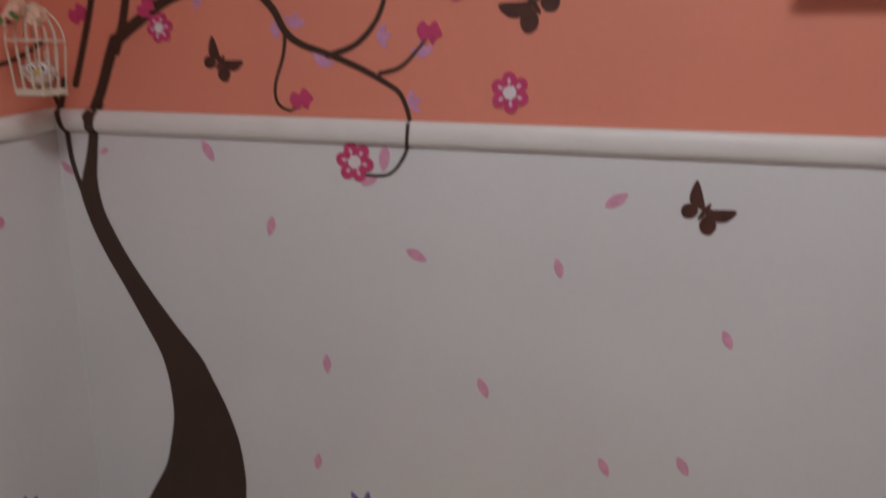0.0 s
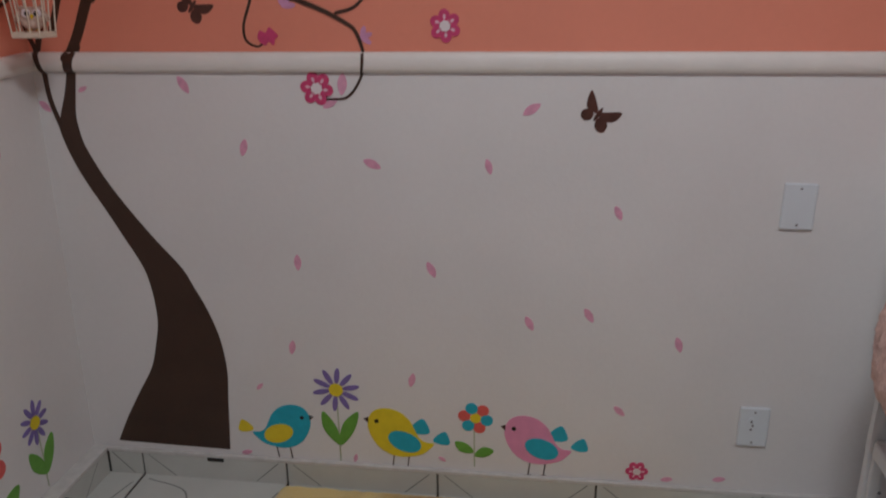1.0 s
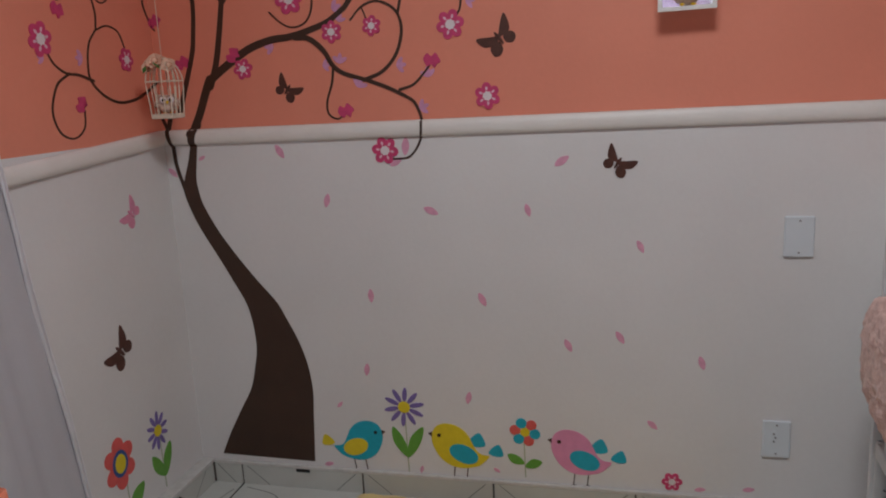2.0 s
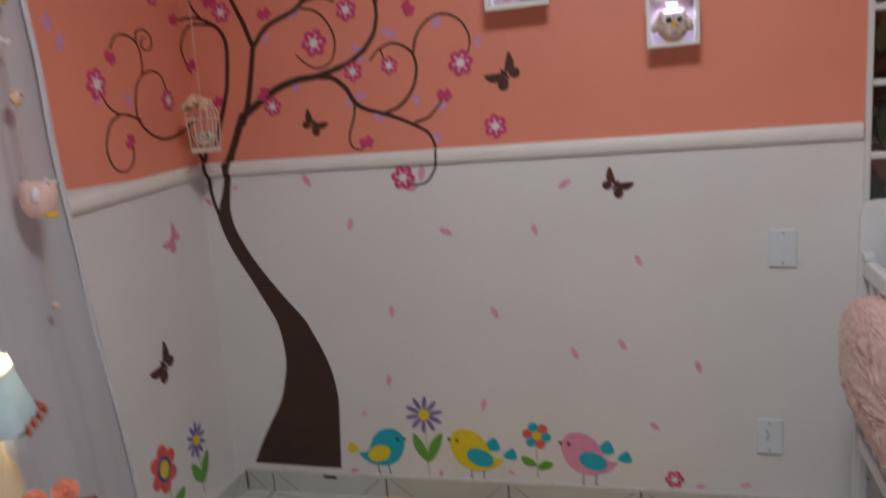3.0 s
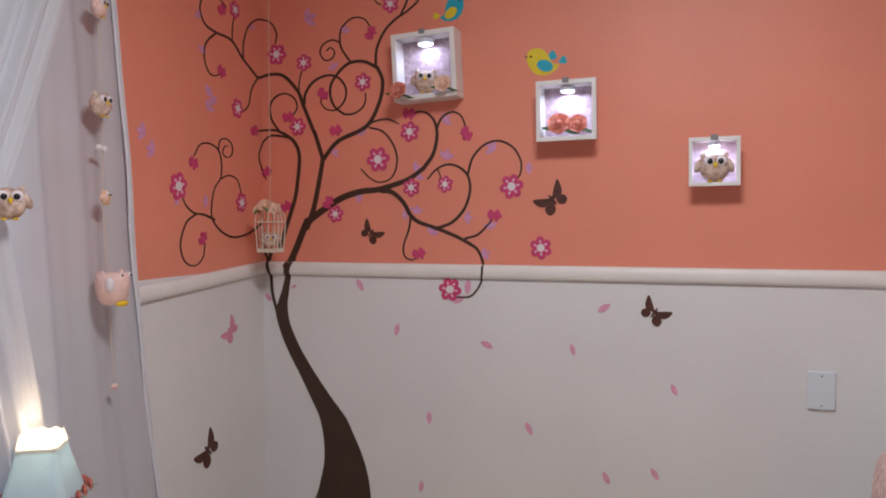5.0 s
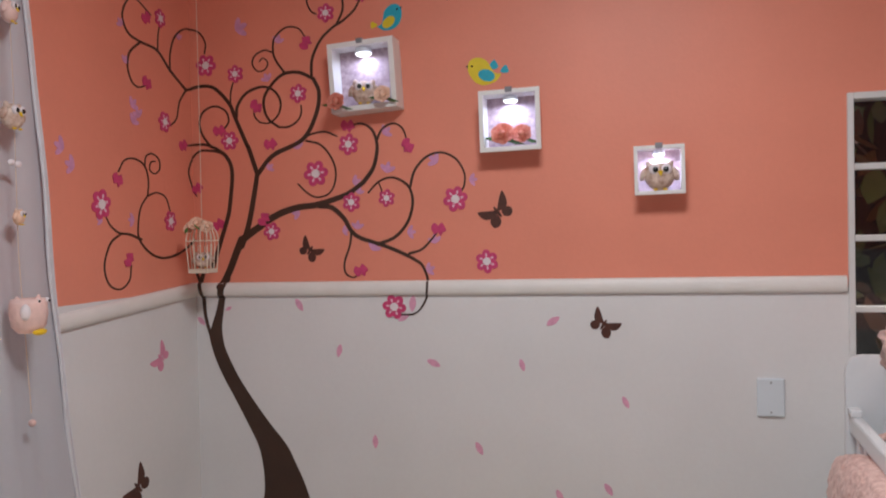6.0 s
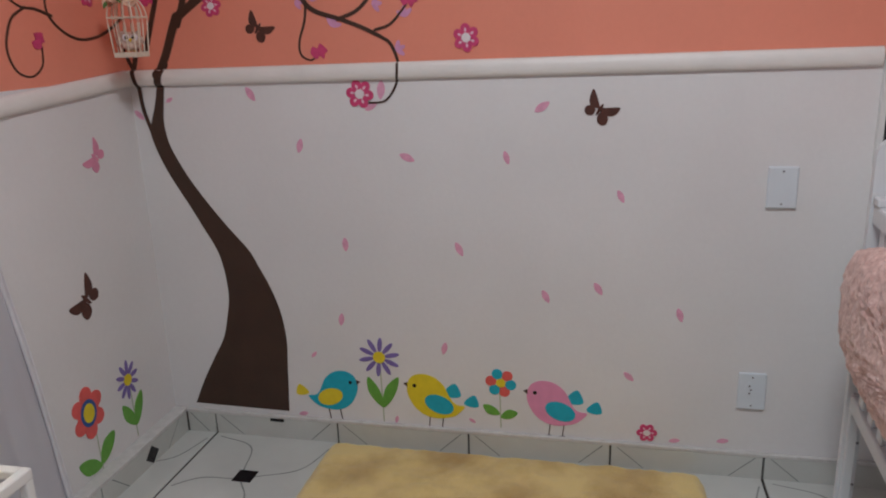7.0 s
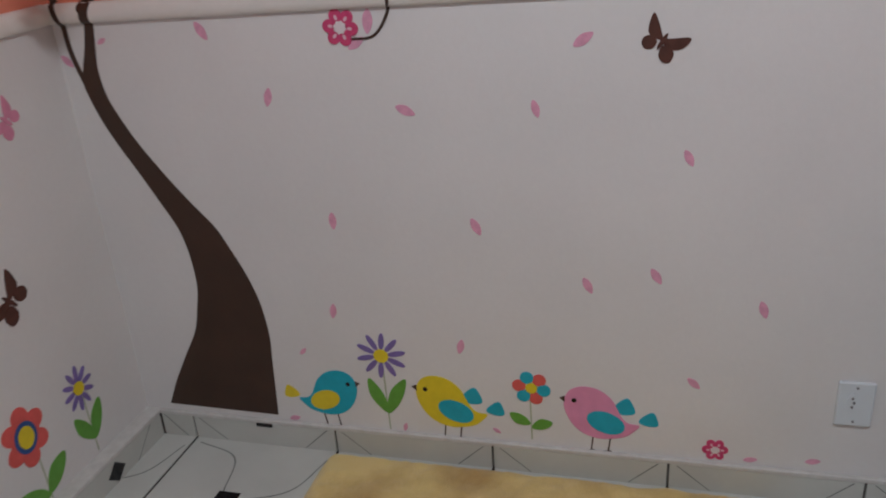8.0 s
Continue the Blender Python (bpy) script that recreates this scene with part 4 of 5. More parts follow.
# ---------------------------------------------------------------- curtains on the left
def curtain(name, edge, far, x0, fold, waves, mat, label, phase=0.0):
    """edge, far: the hanging edges along the wall, by height; folds run down the cloth."""
    bm = bmesh.new()
    nz, ny = 48, 150
    rows = []
    for i in range(nz + 1):
        z = 0.06 + (2.55 - 0.06) * i / nz
        a, b = edge(z), far(z)
        row = []
        for j in range(ny + 1):
            s = j / ny
            y = a + (b - a) * s
            tight = 0.35 + 0.65 * min(1.0, s * 6)
            x = x0 + fold * tight * (math.sin(waves * math.tau * s + phase + .5 * math.sin(z * 1.3)) + .45 * math.sin(waves * 2.3 * math.tau * s + 1.7 * z + phase))
            x += .006 * noise.noise((y * 3, z * 2, phase))
            row.append(bm.verts.new((x, y, z)))
        rows.append(row)
    for i in range(nz):
        for j in range(ny):
            bm.faces.new((rows[i][j], rows[i][j + 1], rows[i + 1][j + 1], rows[i + 1][j]))
    return single(name, bm, mat, label, "curtain", smooth=True)


SHEER_EDGE = lambda z: -0.612 - 0.108 * min(z, 2.4) + .008 * math.sin(z * 4)
sheer = curtain("sheer_curtain", SHEER_EDGE, lambda z: -2.75, 0.026, 0.011, 13, SHEER, "sheer white curtain hanging over the window wall")


def hem(curtain_ob, edge, x0):
    """The turned-in border down the hanging edge, a second layer of cloth."""
    bm = bmesh.new()
    prev = None
    for i in range(61):
        z = 0.07 + 2.46 * i / 60
        y = edge(z)
        x = x0 + .004 + .003 * math.sin(z * 5) + .002 * math.sin(z * 13)
        w = .020 + .006 * noise.noise((z * 4, 3, 1))
        cur = [bm.verts.new(p) for p in ((CORNER + .008, y + .006, z), (x + .004, y - .4 * w, z), (x + .002, y - w, z), (x - .002, y - w, z), (x - .001, y + .002, z))]
        if prev:
            for k in range(4):
                bm.faces.new((prev[k], prev[k + 1], cur[k + 1], cur[k]))
        prev = cur
    return part("hem", bm, HEM, curtain_ob, "brighter double-layered hem", smooth=True)


hem(sheer, SHEER_EDGE, 0.030)


def swag(z):
    """Right-hand edge of the drape, gathered at a tie-back."""
    z0, flare = 1.47, -1.262
    return flare + (.20 * ((z - z0) / .5) ** .9 if z > z0 else .105 * ((z0 - z) / .52) ** .8)



curtain("tied_drape", swag, lambda z: -1.85 + .25 * min(1, abs(z - 1.47) / .7), 0.095, 0.016, 9, DRAPE, "white voile drape gathered by a tie-back", 1.0)
single("curtain_rod", tube(bmesh.new(), [(0.09, -0.80, 2.57), (0.09, -2.9, 2.57)], .012, 12), WHITE, "white round curtain rod over the window", "curtain rod", smooth=True)

# the left window's own frame
lw = thing("window_2", (-.1, (LW_Y0 + LW_Y1) / 2, LW_Z0), "white-framed window behind the sheer curtain", "window", kind="structure")
for lo, hi in (((-.12, LW_Y0, LW_Z0), (-.07, LW_Y0 + .05, LW_Z1)), ((-.12, LW_Y1 - .05, LW_Z0), (-.07, LW_Y1, LW_Z1)), ((-.12, LW_Y0 + .05, LW_Z0), (-.07, LW_Y1 - .05, LW_Z0 + .05)), ((-.12, LW_Y0 + .05, LW_Z1 - .05), (-.07, LW_Y1 - .05, LW_Z1))):
    part("window_frame", box(bmesh.new(), lo, hi, .004), ALU, lw)

# owl garlands on the curtain
GX = 0.066
garland = thing("garland_thread", (GX, -0.917, 1.0), "thin white thread of a hanging owl garland", "garland")
part("thread", tube(bmesh.new(), [(GX - .02, -0.917, 2.55), (GX, -0.917, 1.8), (GX, -0.917, 1.4), (GX, -0.892, 1.00)], .0012, 5), THREAD, garland)
part("bead", ball(bmesh.new(), (GX, -0.890, 0.975), .009), PLUSHP, garland, smooth=True)
part("bow", ball(ball(bmesh.new(), (GX + .005, -0.935, 1.62), (.005, .011, .008)), (GX + .005, -0.915, 1.617), (.005, .011, .008)), FWHITE, garland, smooth=True)
owl((GX + .012, -0.935, 1.985), .030, (1, .4), "small pink felt owl on a curtain garland", PLUSHP)
owl((GX + .012, -0.935, 1.733), .035, (1, .15), "beige fabric owl with big eyes on a curtain garland", PLUSH)
owl((GX + .008, -0.921, 1.489), .021, (1, .4), "tiny cream felt owl on a curtain garland", ROSEC)


def big_owl(c):
    bm = bmesh.new()
    prof = [(.0, -.048), (.024, -.046), (.038, -.030), (.043, .0), (.042, .024), (.038, .037), (.027, .034), (.0, .030)]
    lathe(bm, prof, c, 28, 0)
    for s in (-1, 1):
        cone(bm, (c[0], c[1] + .028 * s, c[2] + .027), (c[0], c[1] + .036 * s, c[2] + .043), .009, .004, 10, 0)
        ball(bm, (c[0] + .033, c[1] + .016 * s + .010, c[2] + .031), .007, 1, 10, 6)
        ball(bm, (c[0] + .038, c[1] + .016 * s + .010, c[2] + .031), .0038, 2, 8, 6)
    ball(bm, (c[0] + .022, c[1] - .032, c[2] + .007), (.012, .012, .020), 1, 10, 8)
    ball(bm, (c[0] + .028, c[1] + .004, c[2] - .044), (.010, .022, .008), 3, 10, 6)
    return single("stuffed_owl", bm, [PLUSHP, FWHITE, BLACK, YFELT], "plump pink felt owl with yellow feet on a curtain garland", "toy", smooth=True)


big_owl((GX + .034, -0.928, 1.252))
owl((0.140, -1.275, 1.470), .040, (1, -.6), "fabric owl hanging on the gathered drape", PLUSH)

# ---------------------------------------------------------------- side table with its lamp
TX0, TX1, TY0, TY1, TZ = 0.080, 0.340, -1.65, -1.05, 0.541
table = thing("side_table", (0.21, -1.35, FLOOR), "white metal side table with a glass top", "table")
part("glass_top", box(bmesh.new(), (TX0 + .014, TY0 + .014, TZ - .022), (TX1 - .014, TY1 - .014, TZ - .016), .001), glass, table, "clear glass sheet").visible_shadow = False
for lo, hi in (((TX1 - .022, TY0, TZ - .026), (TX1, TY1, TZ)), ((TX0, TY0, TZ - .026), (TX0 + .022, TY1, TZ)), ((TX0 + .022, TY1 - .022, TZ - .026), (TX1 - .022, TY1, TZ)), ((TX0 + .022, TY0, TZ - .026), (TX1 - .022, TY0 + .022, TZ))):
    part("rim", box(bmesh.new(), lo, hi, .004), WHITE, table)
for x in (TX0 + .011, TX1 - .011):
    for y in (TY0 + .011, TY1 - .011):
        part("leg", box(bmesh.new(), (x - .010, y - .010, FLOOR), (x + .010, y + .010, TZ - .024), .003), WHITE, table)
for y in (TY0 + .011, TY1 - .011):
    part("stretcher", box(bmesh.new(), (TX0 + .021, y - .006, .14), (TX1 - .021, y + .006, .155), .002), WHITE, table)

LX, LY = 0.146, -1.205
lamp = thing("table_lamp", (LX, LY, TZ), "lit table lamp with pale blue shade trimmed with roses", "lamp")
part("base", lathe(bmesh.new(), [(0, TZ - .0175), (.055, TZ - .0175), (.058, TZ), (.03, TZ + .015), (.020, TZ + .05), (.036, TZ + .10), (.030, TZ + .15), (.012, TZ + .19), (.010, TZ + .25), (0, TZ + .25)], (LX, LY, 0), 24), PORCELAIN, lamp, smooth=True)
S0, S1 = 0.785, 0.940
SHADE_TURN = Matrix.Rotation(radians(28), 3, 'Z')


def square_ring(bm, levels, mat=0, n=10):
    """A four-sided funnel of cloth; levels: half width along x, half width along y, height."""
    rings = []
    for hx, hy, z in levels:
        ring = []
        for k in range(4 * n):
            side, s = divmod(k, n)
            t = s / n * 2 - 1
            p = ((1, t), (-t, 1), (-1, -t), (t, -1))[side]
            r = 1 / max(1, (abs(p[0]) ** 8 + abs(p[1]) ** 8) ** .125)
            q = SHADE_TURN @ Vector((hx * p[0] * r, hy * p[1] * r, 0))
            ring.append(bm.verts.new((LX + q.x, LY + q.y, z + (.0035 * math.sin(k * 1.6) if z > S1 - .002 else 0))))
        rings.append(ring)
    for a, c in zip(rings, rings[1:]):
        for k in range(4 * n):
            bm.faces.new((a[k], a[(k + 1) % (4 * n)], c[(k + 1) % (4 * n)], c[k])).material_index = mat
    return bm


part("shade", square_ring(bmesh.new(), [(.076, .082, S0), (.042, .046, S0 + .128), (.040, .044, S0 + .128), (.074, .080, S0)]), SHADE, lamp)
part("lace_trim", square_ring(bmesh.new(), [(.0460, .050, S0 + .120), (.038, .040, S1), (.037, .039, S1), (.0445, .0485, S0 + .120)]), LACE, lamp, "glowing white lace edge")
for k in range(14):
    side, s = divmod(k, 4) if k < 12 else (3, k - 11)
    t = (s + .5) / 2 - 1
    p = ((1, t), (-t, 1), (-1, -t), (t, -1))[side]
    c = tuple(Vector((LX, LY, S0 + .008)) + SHADE_TURN @ Vector((.080 * p[0], .087 * p[1], 0)))
    out = SHADE_TURN @ (Vector(((1, 0), (0, 1), (-1, 0), (0, -1))[side]).to_3d() + Vector((0, 0, .2)))
    bm = rose_mesh(bmesh.new(), c, .017, out)
    for s2 in (-1, 1):
        leaf_mesh(bm, c, (s2 * .026 * abs(out.y), s2 * .026 * abs(out.x), -.006), .008, 1)
    part("rose_trim", bm, [ROSEP, LEAF], lamp, "pink ribbon rose")
part("bulb", ball(bmesh.new(), (LX, LY, S0 + .075), .024), glow("lamp_bulb", (1.0, .86, .66), 14), lamp, "lit warm bulb", smooth=True)
pd = bpy.data.lights.new("bulb_light", 'POINT')
pd.energy, pd.color, pd.shadow_soft_size = 1.5, (1.0, .72, .44), .035
new("bulb_light", pd).matrix_basis = Matrix.Translation((LX, LY, S0 + .095))

rose((0.186, -1.085, TZ + .036), .036, (.5, -.6, .7), ROSE, "large coral silk rose lying on the side table", 2)
rose((0.140, -1.130, TZ + .030), .036, (.3, -.7, .7), ROSE, "coral silk rose beside the table lamp", 2)
owl((0.240, -1.078, TZ + .010), .021, (.6, -1), "tiny brown owl figurine with yellow feet on the side table", material("brown_felt", (.22, .10, .05), .9, vary=.3, scale=60))
single("table_runner", box(bmesh.new(), (TX0 + .03, -1.60, TZ - .0175), (TX1 - .024, -1.095, TZ - .012), .002), material("cream_crochet", (.74, .66, .42), .95, bump=.5), "cream crochet runner on the side table", "cloth")

# ---------------------------------------------------------------- crib
KX0, KX1, KY0, KY1 = 2.058, 2.753, -1.56, -0.26
crib = thing("crib", ((KX0 + KX1) / 2, (KY0 + KY1) / 2, FLOOR), "white lacquered baby crib with slatted sides", "crib")


def end_panel(y):
    """A board with rounded top corners on two posts that stand on the floor."""
    bm = bmesh.new()
    r, top, low = .045, 1.085, .40
    out = [(KX0, low), (KX1, low)]
    out += [(KX1 - r + r * math.cos(a), top - r + r * math.sin(a)) for a in np.linspace(0, math.pi / 2, 6)]
    out += [(KX0 + r + r * math.cos(a), top - r + r * math.sin(a)) for a in np.linspace(math.pi / 2, math.pi, 6)]
    f = [bm.verts.new((x, y, z)) for x, z in out]
    b = [bm.verts.new((x, y + .022, z)) for x, z in out]
    bm.faces.new(f)
    bm.faces.new(b)
    for i in range(len(out)):
        bm.faces.new((f[i], f[(i + 1) % len(out)], b[(i + 1) % len(out)], b[i]))
    board = part("end_panel", bm, CRIBW, crib)
    for x in (KX0, KX1 - .042):
        part("leg", box(bmesh.new(), (x, y, FLOOR), (x + .042, y + .022, low), .003), CRIBW, board)
    return board


far_end = end_panel(KY1)
end_panel(KY0 - .022)
SIDE_TOP, SIDE_LOW = .930, .435
for x in (KX0 + .006, KX1 - .034):
    part("top_rail", box(bmesh.new(), (x, KY0, SIDE_TOP - .05), (x + .028, KY1, SIDE_TOP), .008), CRIBW, crib)
    part("bottom_rail", box(bmesh.new(), (x, KY0, SIDE_LOW - .04), (x + .028, KY1, SIDE_LOW), .006), CRIBW, crib)
    n = 15
    for k in range(n):
        y = KY1 - .07 - k * (KY1 - KY0 - .14) / (n - 1)
        part("slat", box(bmesh.new(), (x + .007, y - .018, SIDE_LOW), (x + .021, y + .018, SIDE_TOP - .05), .004), CRIBW, crib)
strip = part("batten", box(bmesh.new(), (KX0 + .008, KY1 - .012, .10), (KX0 + .034, KY1, .44), .004), CRIBW, far_end)
part("bracket", box(bmesh.new(), (KX0 + .002, KY1 - .05, SIDE_TOP), (KX0 + .030, KY1 - .005, SIDE_TOP + .02), .004), CRIBW, crib)
for z in (.19, .31, .42):
    part("screw", cone(bmesh.new(), (KX0 + .032, KY1 - .016, z), (KX0 + .032, KY1 - .0175, z), .004, .004, 8), SLOT, far_end)
part("mattress_base", box(bmesh.new(), (KX0 + .04, KY0 + .002, .50), (KX1 - .04, KY1 - .002, .52)), CRIBW, crib)


def puff(name, c, r, turn, mat, label, category, seed, rough=.05, power=.55, freq=9.0):
    """A stuffed cloth thing: a pillowy block with a gathered, uneven skin."""
    bm = bmesh.new()
    bmesh.ops.create_uvsphere(bm, u_segments=64, v_segments=40, radius=1)
    for v in bm.verts:
        p = Vector([math.copysign(abs(t) ** power, t) for t in v.co])
        q = p * (1 + rough * noise.noise(v.co * freq + Vector((seed, 0, 0))) + rough * .6 * noise.noise(v.co * freq * 2.3 + Vector((0, seed, 0))))
        v.co = Vector((q.x * r[0], q.y * r[1], q.z * r[2]))
    bm.transform(Matrix.Translation(c) @ turn)
    return single(name, bm, mat, label, category, smooth=True)


mattress = single("crib_mattress", box(bmesh.new(), (KX0 + .045, KY0 + .01, .521), (KX1 - .045, KY1 - .01, .63), .02), BEDDING, "white baby mattress inside the crib", "mattress")
quilt = puff("crib_quilt", (2.395, -1.0, .72), (.30, .52, .10), Matrix(), BEDDING, "white quilted cotton bedding in the crib", "bedding", 3, .05)
pillow = puff("ruffled_pillow", (2.365, -0.345, 1.105), (.235, .055, .088), Matrix.Rotation(radians(8), 4, 'X'), RUFFLE, "pink ruffled cushion standing against the crib headboard", "cushion", 8, .12, .6, 7)
bumper = puff("crib_bumper", (2.405, -0.335, .81), (.28, .050, .19), Matrix(), BEDDING, "white padded bumper against the crib headboard", "bumper", 5, .03)
piping = single("bumper_piping", tube(bmesh.new(), [tuple(p) for p in spline([(2.170, -.40, 1.03), (2.140, -.41, 1.00), (2.135, -.41, .97), (2.150, -.42, .945), (2.130, -.42, .92), (2.100, -.40, .90)], 5)], .010, 8), RUFFLE, "pink ruffled piping hanging from the crib bumper", "piping", smooth=True)

# hanging ruffled organiser on the crib's side
org = thing("hanging_organiser", (2.035, -0.95, .70), "pink ruffled fabric organiser hanging on the crib side", "organiser")


def gathered(c, r, seed):
    """Cloth gathered into many small upright ruffles over a soft block."""
    bm = bmesh.new()
    bmesh.ops.create_uvsphere(bm, u_segments=220, v_segments=110, radius=1, matrix=Matrix.Rotation(radians(90), 4, 'Y'))
    for v in bm.verts:
        p = Vector([math.copysign(abs(t) ** .55, t) for t in v.co])
        w = Vector((p.x * r[0] * (1 + .45 * p.y), p.y * r[1], p.z * r[2]))
        n = noise.noise((w.y * 70 + seed, w.z * 30, w.x * 30)) + .6 * noise.noise((w.y * 120, w.z * 55, seed))
        w += v.co.normalized() * .0085 * n
        w.x += .014 * (w.z / r[2]) ** 2
        v.co = Vector(c) + w
    return bm


part("body", gathered((2.048, -0.88, .712), (.047, .60, .172), 11.0), RUFFLE, org, smooth=True)
bm = bmesh.new()
bmesh.ops.create_uvsphere(bm, u_segments=32, v_segments=16, radius=1, matrix=Matrix.Translation((2.020, -0.99, .702)) @ Matrix.Diagonal((.024, .270, .168, 1)))
pan = part("oval_panel", bm, BEDDING, org, "white oval cotton panel", smooth=True)
for y, z, r in ((-1.00, .72, .030), (-1.03, .635, .028), (-1.13, .75, .03), (-1.15, .655, .03)):
    x = 2.020 - .024 * math.sqrt(max(.05, 1 - ((y + 0.99) / .270) ** 2 - ((z - .702) / .168) ** 2))
    part("flower_patch", ball(bmesh.new(), (x, y, z), (.005, r, r), 0, 14, 8), RUFFLE, pan, "pink flower patch", smooth=True)
part("skirt_patch", ball(bmesh.new(), (2.006, -0.99, .595), (.010, .060, .045), 0, 20, 12), RUFFLE, pan, "pink cloth patch")

# the crib stands a few degrees off the wall's line, with all that lies in it or hangs on it
swing = Matrix.Translation((KX0, KY1, 0)) @ Matrix.Rotation(radians(-2.8), 4, 'Z') @ Matrix.Translation((-KX0, -KY1, 0))
for o in (crib, mattress, quilt, pillow, bumper, piping, org):
    o.matrix_basis = swing @ o.matrix_basis

# ---------------------------------------------------------------- ceiling light, rug, floor, skirting
cl = thing("ceiling_light", (1.48, -1.62, CEIL), "round white ceiling light", "ceiling light")
part("canopy", cone(bmesh.new(), (1.48, -1.62, CEIL - .03), (1.48, -1.62, CEIL), .25, .26, 48), WHITE, cl)
part("diffuser", lathe(bmesh.new(), [(.245, CEIL - .031), (.23, CEIL - .055), (.14, CEIL - .078), (0, CEIL - .085)], (1.48, -1.62, 0), 32), DIFFUSER, cl, "lit frosted diffuser", smooth=True)


def rug():
    bm = bmesh.new()
    x0, x1, y0, y1, r = .560, 1.755, -.95, -.030, .06
    nx, ny = 110, 88
    rows = []
    for j in range(ny + 1):
        row = []
        for i in range(nx + 1):
            s, t = i / nx * 2 - 1, j / ny * 2 - 1
            x, y = (x0 + x1) / 2 + s * (x1 - x0) / 2, (y0 + y1) / 2 + t * (y1 - y0) / 2
            # rounded corners
            dx, dy = max(0, abs(x - (x0 + x1) / 2) - (x1 - x0) / 2 + r), max(0, abs(y - (y0 + y1) / 2) - (y1 - y0) / 2 + r)
            d = math.hypot(dx, dy)
            if d > r:
                x -= math.copysign(dx - dx * r / d, s)
                y -= math.copysign(dy - dy * r / d, t)
            edge = max(abs(s), abs(t))
            h = .022 * (1 - max(0, (edge - .95) / .05) ** 2)
            h += .006 * noise.noise((x * 14, y * 14, 1)) + .004 * noise.noise((x * 45, y * 45, 4)) if edge < .999 else 0
            wob = .004 * noise.noise((x * 9, y * 9, 7))
            row.append(bm.verts.new((x + wob, y + wob, FLOOR + max(.001, h))))
        rows.append(row)
    for j in range(ny):
        for i in range(nx):
            bm.faces.new((rows[j][i], rows[j][i + 1], rows[j + 1][i + 1], rows[j + 1][i]))
    return single("rug", bm, RUG, "golden yellow plush rug with brown patches", "rug", smooth=True)


rug()

floor = slab("floor", (-T, ROOM_Y - T, FLOOR - .12), (ROOM_X + T, T, FLOOR - .004), GROUT, "white ceramic floor tiles with dark joints", "floor")
TILE_S, TILE_X, GAP = .45, .128, .008
for i in range(-1, 8):
    for j in range(9):
        x0, x1 = max(CORNER + 0.002, TILE_X + i * TILE_S + GAP / 2), min(ROOM_X, TILE_X + (i + 1) * TILE_S - GAP / 2)
        y1, y0 = -j * TILE_S - GAP / 2 - .008 * (j == 0), max(ROOM_Y, -(j + 1) * TILE_S + GAP / 2)
        t = part("tile", box(bmesh.new(), (x0, y0, FLOOR - .010), (x1, y1, FLOOR), .0012), TILE, floor)
        if j < 3:
            cx, cy = TILE_X + (i + .5) * TILE_S, -(j + .5) * TILE_S - .03
            if cx - .04 > 0:
                part("inset", box(bmesh.new(), (cx - .032, cy - .032, FLOOR - .003), (cx + .032, cy + .032, FLOOR + .0006)), INSET, t, "small black square inset")
            bm = bmesh.new()
            for k, (a, b, bend) in enumerate((((-.2, .22), (-.02, .03), .05), ((.03, .0), (.21, .2), -.04), ((-.22, -.1), (-.03, -.02), .03), ((.0, -.03), (.05, -.21), .03))):
                p, q = np.array(a), np.array(b)
                n = np.array([-(q - p)[1], (q - p)[0]])
                pts = spline([p, (p + q) / 2 + n * bend * 5, q], 6)
                prev = None
                for c in pts:
                    if not x0 + .003 < cx + c[0] < x1 - .003:
                        prev = None
                        continue
                    nn = n / np.linalg.norm(n) * .0027
                    cur = [bm.verts.new((cx + c[0] + s * nn[0], cy + c[1] + s * nn[1], FLOOR + .0005)) for s in (-1, 1)]
                    if prev:
                        bm.faces.new((prev[0], prev[1], cur[1], cur[0]))
                    prev = cur
            part("grey_line", bm, VEIN, t, "thin grey curved line")

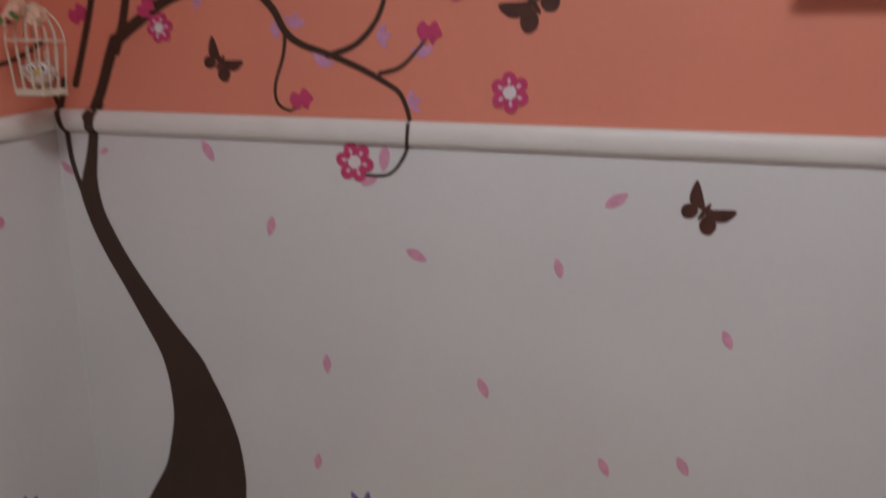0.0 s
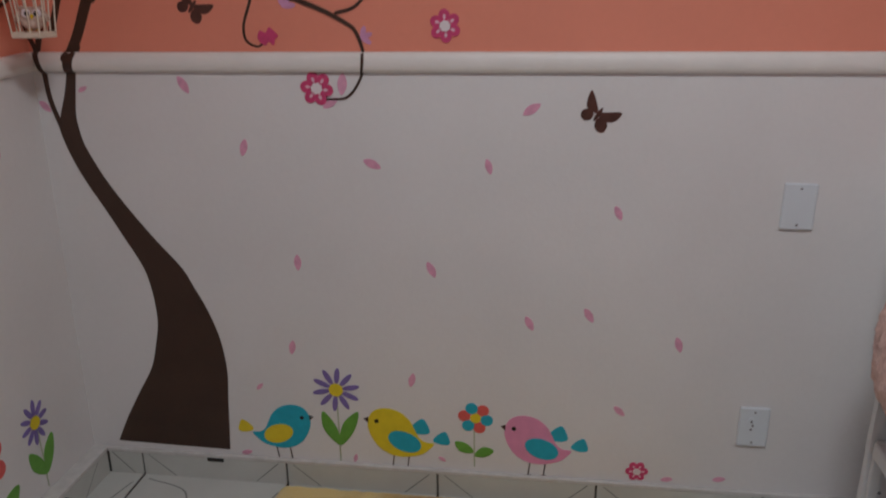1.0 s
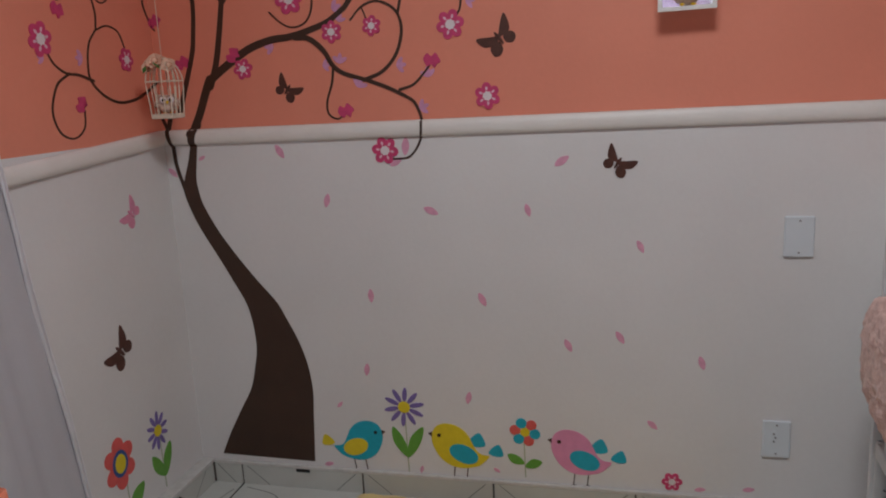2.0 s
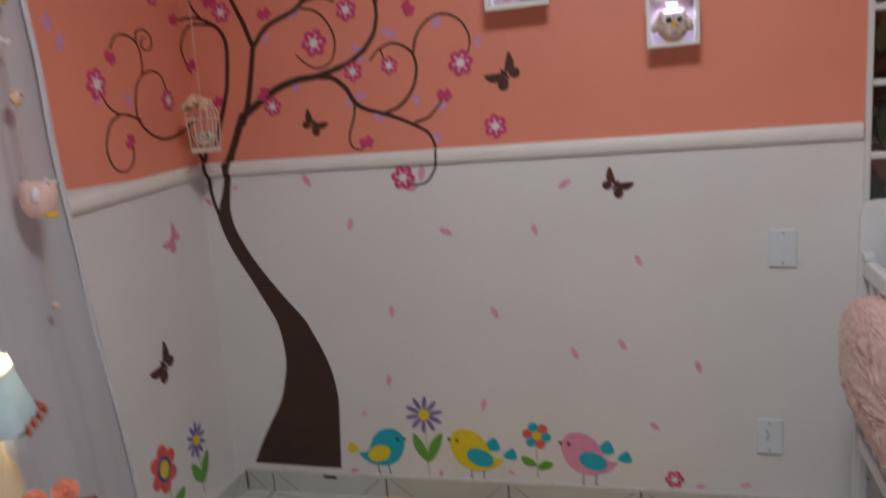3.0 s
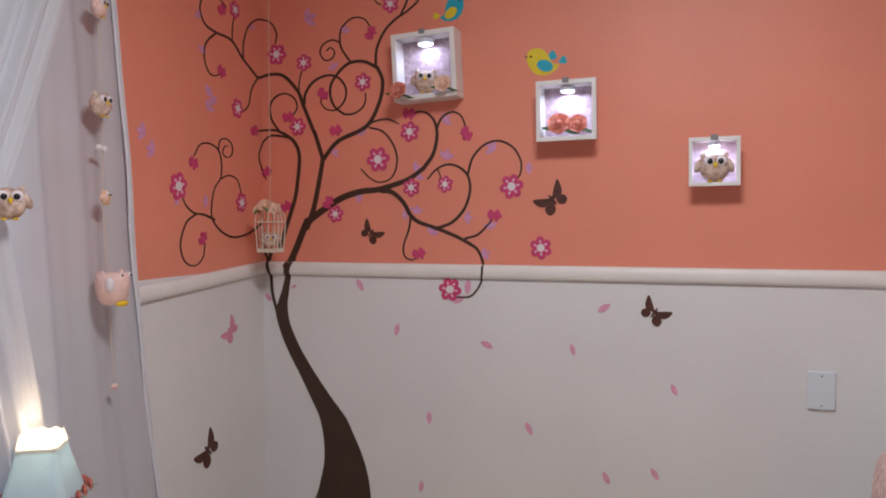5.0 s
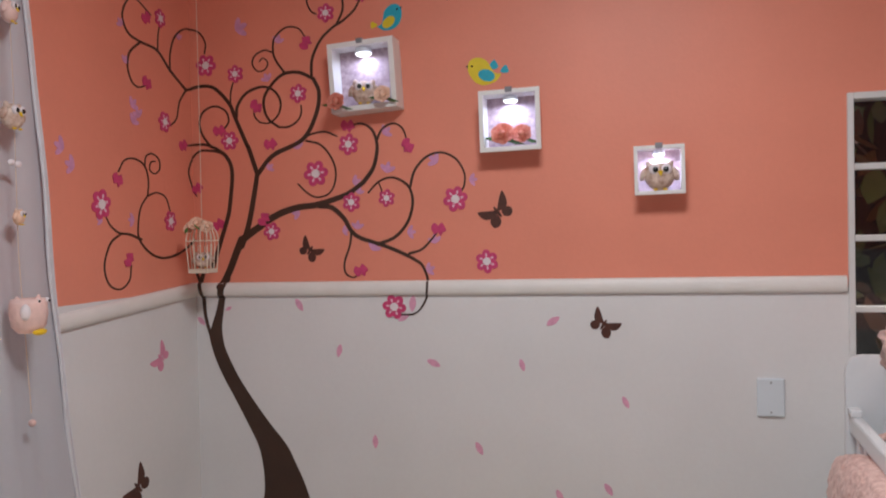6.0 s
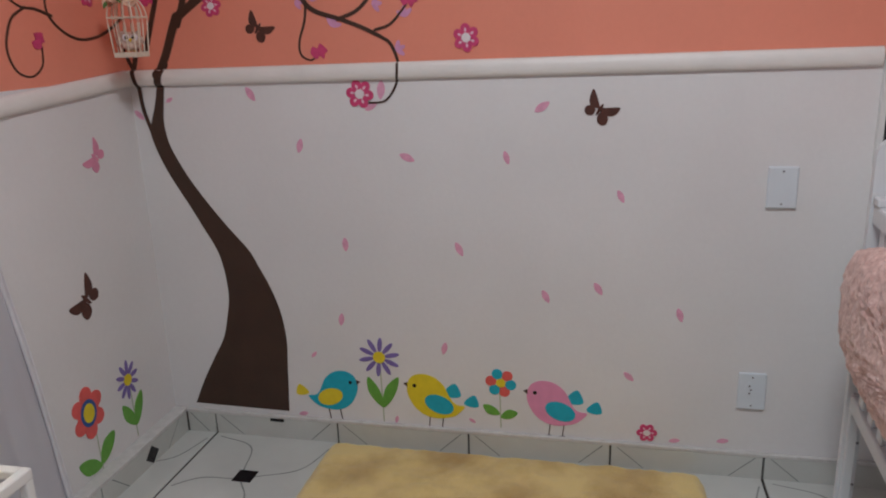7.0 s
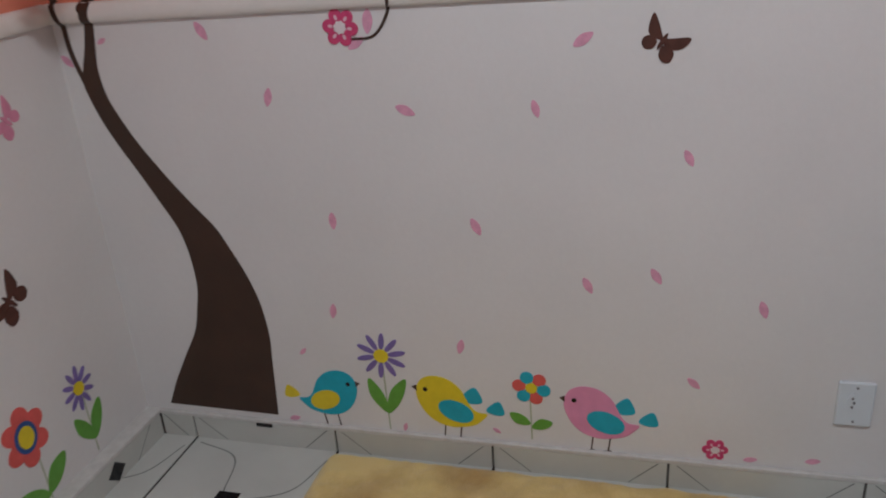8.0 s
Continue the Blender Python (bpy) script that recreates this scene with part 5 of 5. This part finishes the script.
sk = thing("baseboard", (0, 0, FLOOR), "cut white ceramic skirting tiles with grey joints", "skirting", kind="structure")
part("bedding", box(box(bmesh.new(), (CORNER, -.006, FLOOR), (2.6, 0, SKIRT_TOP - .004)), (CORNER, -1.4, FLOOR), (SK_X, -.006, SKIRT_TOP - .004)), SKGROUT, sk)
part("cement_bead", box(box(bmesh.new(), (SK_X + .013, -.0135, SKIRT_TOP - .003), (2.6, 0, SKIRT_TOP + .010), .003), (CORNER, -1.4, SKIRT_TOP - .003), (SK_X + .0125, 0, SKIRT_TOP + .010), .003), CAULK, sk)


def skirting(along, a, b, lines):
    bm = bmesh.new()
    if along == 'x':
        p = part("skirting_tile", box(bm, (a + .003, -.012, FLOOR - .002), (b - .003, -.002, SKIRT_TOP - .003), .001), SKIRT, sk)
    else:
        p = part("skirting_tile", box(bm, (SK_X + .001, a + .003, FLOOR - .002), (SK_X + .012, b - .003, SKIRT_TOP - .003), .001), SKIRT, sk)
    bm = bmesh.new()
    for s0, z0, s1, z1 in lines:
        for k in range(1):
            d = .0124
            q = [(a + (b - a) * s0, z0), (a + (b - a) * s0 + .005, z0), (a + (b - a) * s1 + .005, z1), (a + (b - a) * s1, z1)]
            vs = [bm.verts.new((u, -d, z) if along == 'x' else (SK_X + d, u, z)) for u, z in q]
            bm.faces.new(vs)
    if lines:
        part("grey_line", bm, VEIN, p, "thin grey slanting line")
    return p


LO, HI = FLOOR + .002, SKIRT_TOP - .006
for k in range(-1, 6):
    a, b = TILE_X + k * TILE_S, TILE_X + (k + 1) * TILE_S
    skirting('x', max(a, SK_X + .013), b, [(.04, HI, .22, LO), (.78, LO, .94, HI)] if k >= 0 else [(.1, HI, .7, LO)])
part("inset", box(bmesh.new(), (.335, -.0135, SKIRT_TOP - .014), (.385, -.012, SKIRT_TOP - .003)), INSET, sk, "clipped black inset")
for k in range(3):
    b = -.04 - k * TILE_S if k else -.013
    a = -.04 - (k + 1) * TILE_S if k else -.49
    skirting('y', a, b, [(.10, HI, .25, LO), (.72, LO, .88, HI)])
bm = bmesh.new()
v = [bm.verts.new((SK_X + .0132, y, z)) for y, z in ((-.235, .022), (-.198, .053), (-.235, .086), (-.272, .053))]
bm.faces.new(v)
part("inset", bm, INSET, sk, "black diamond inset")
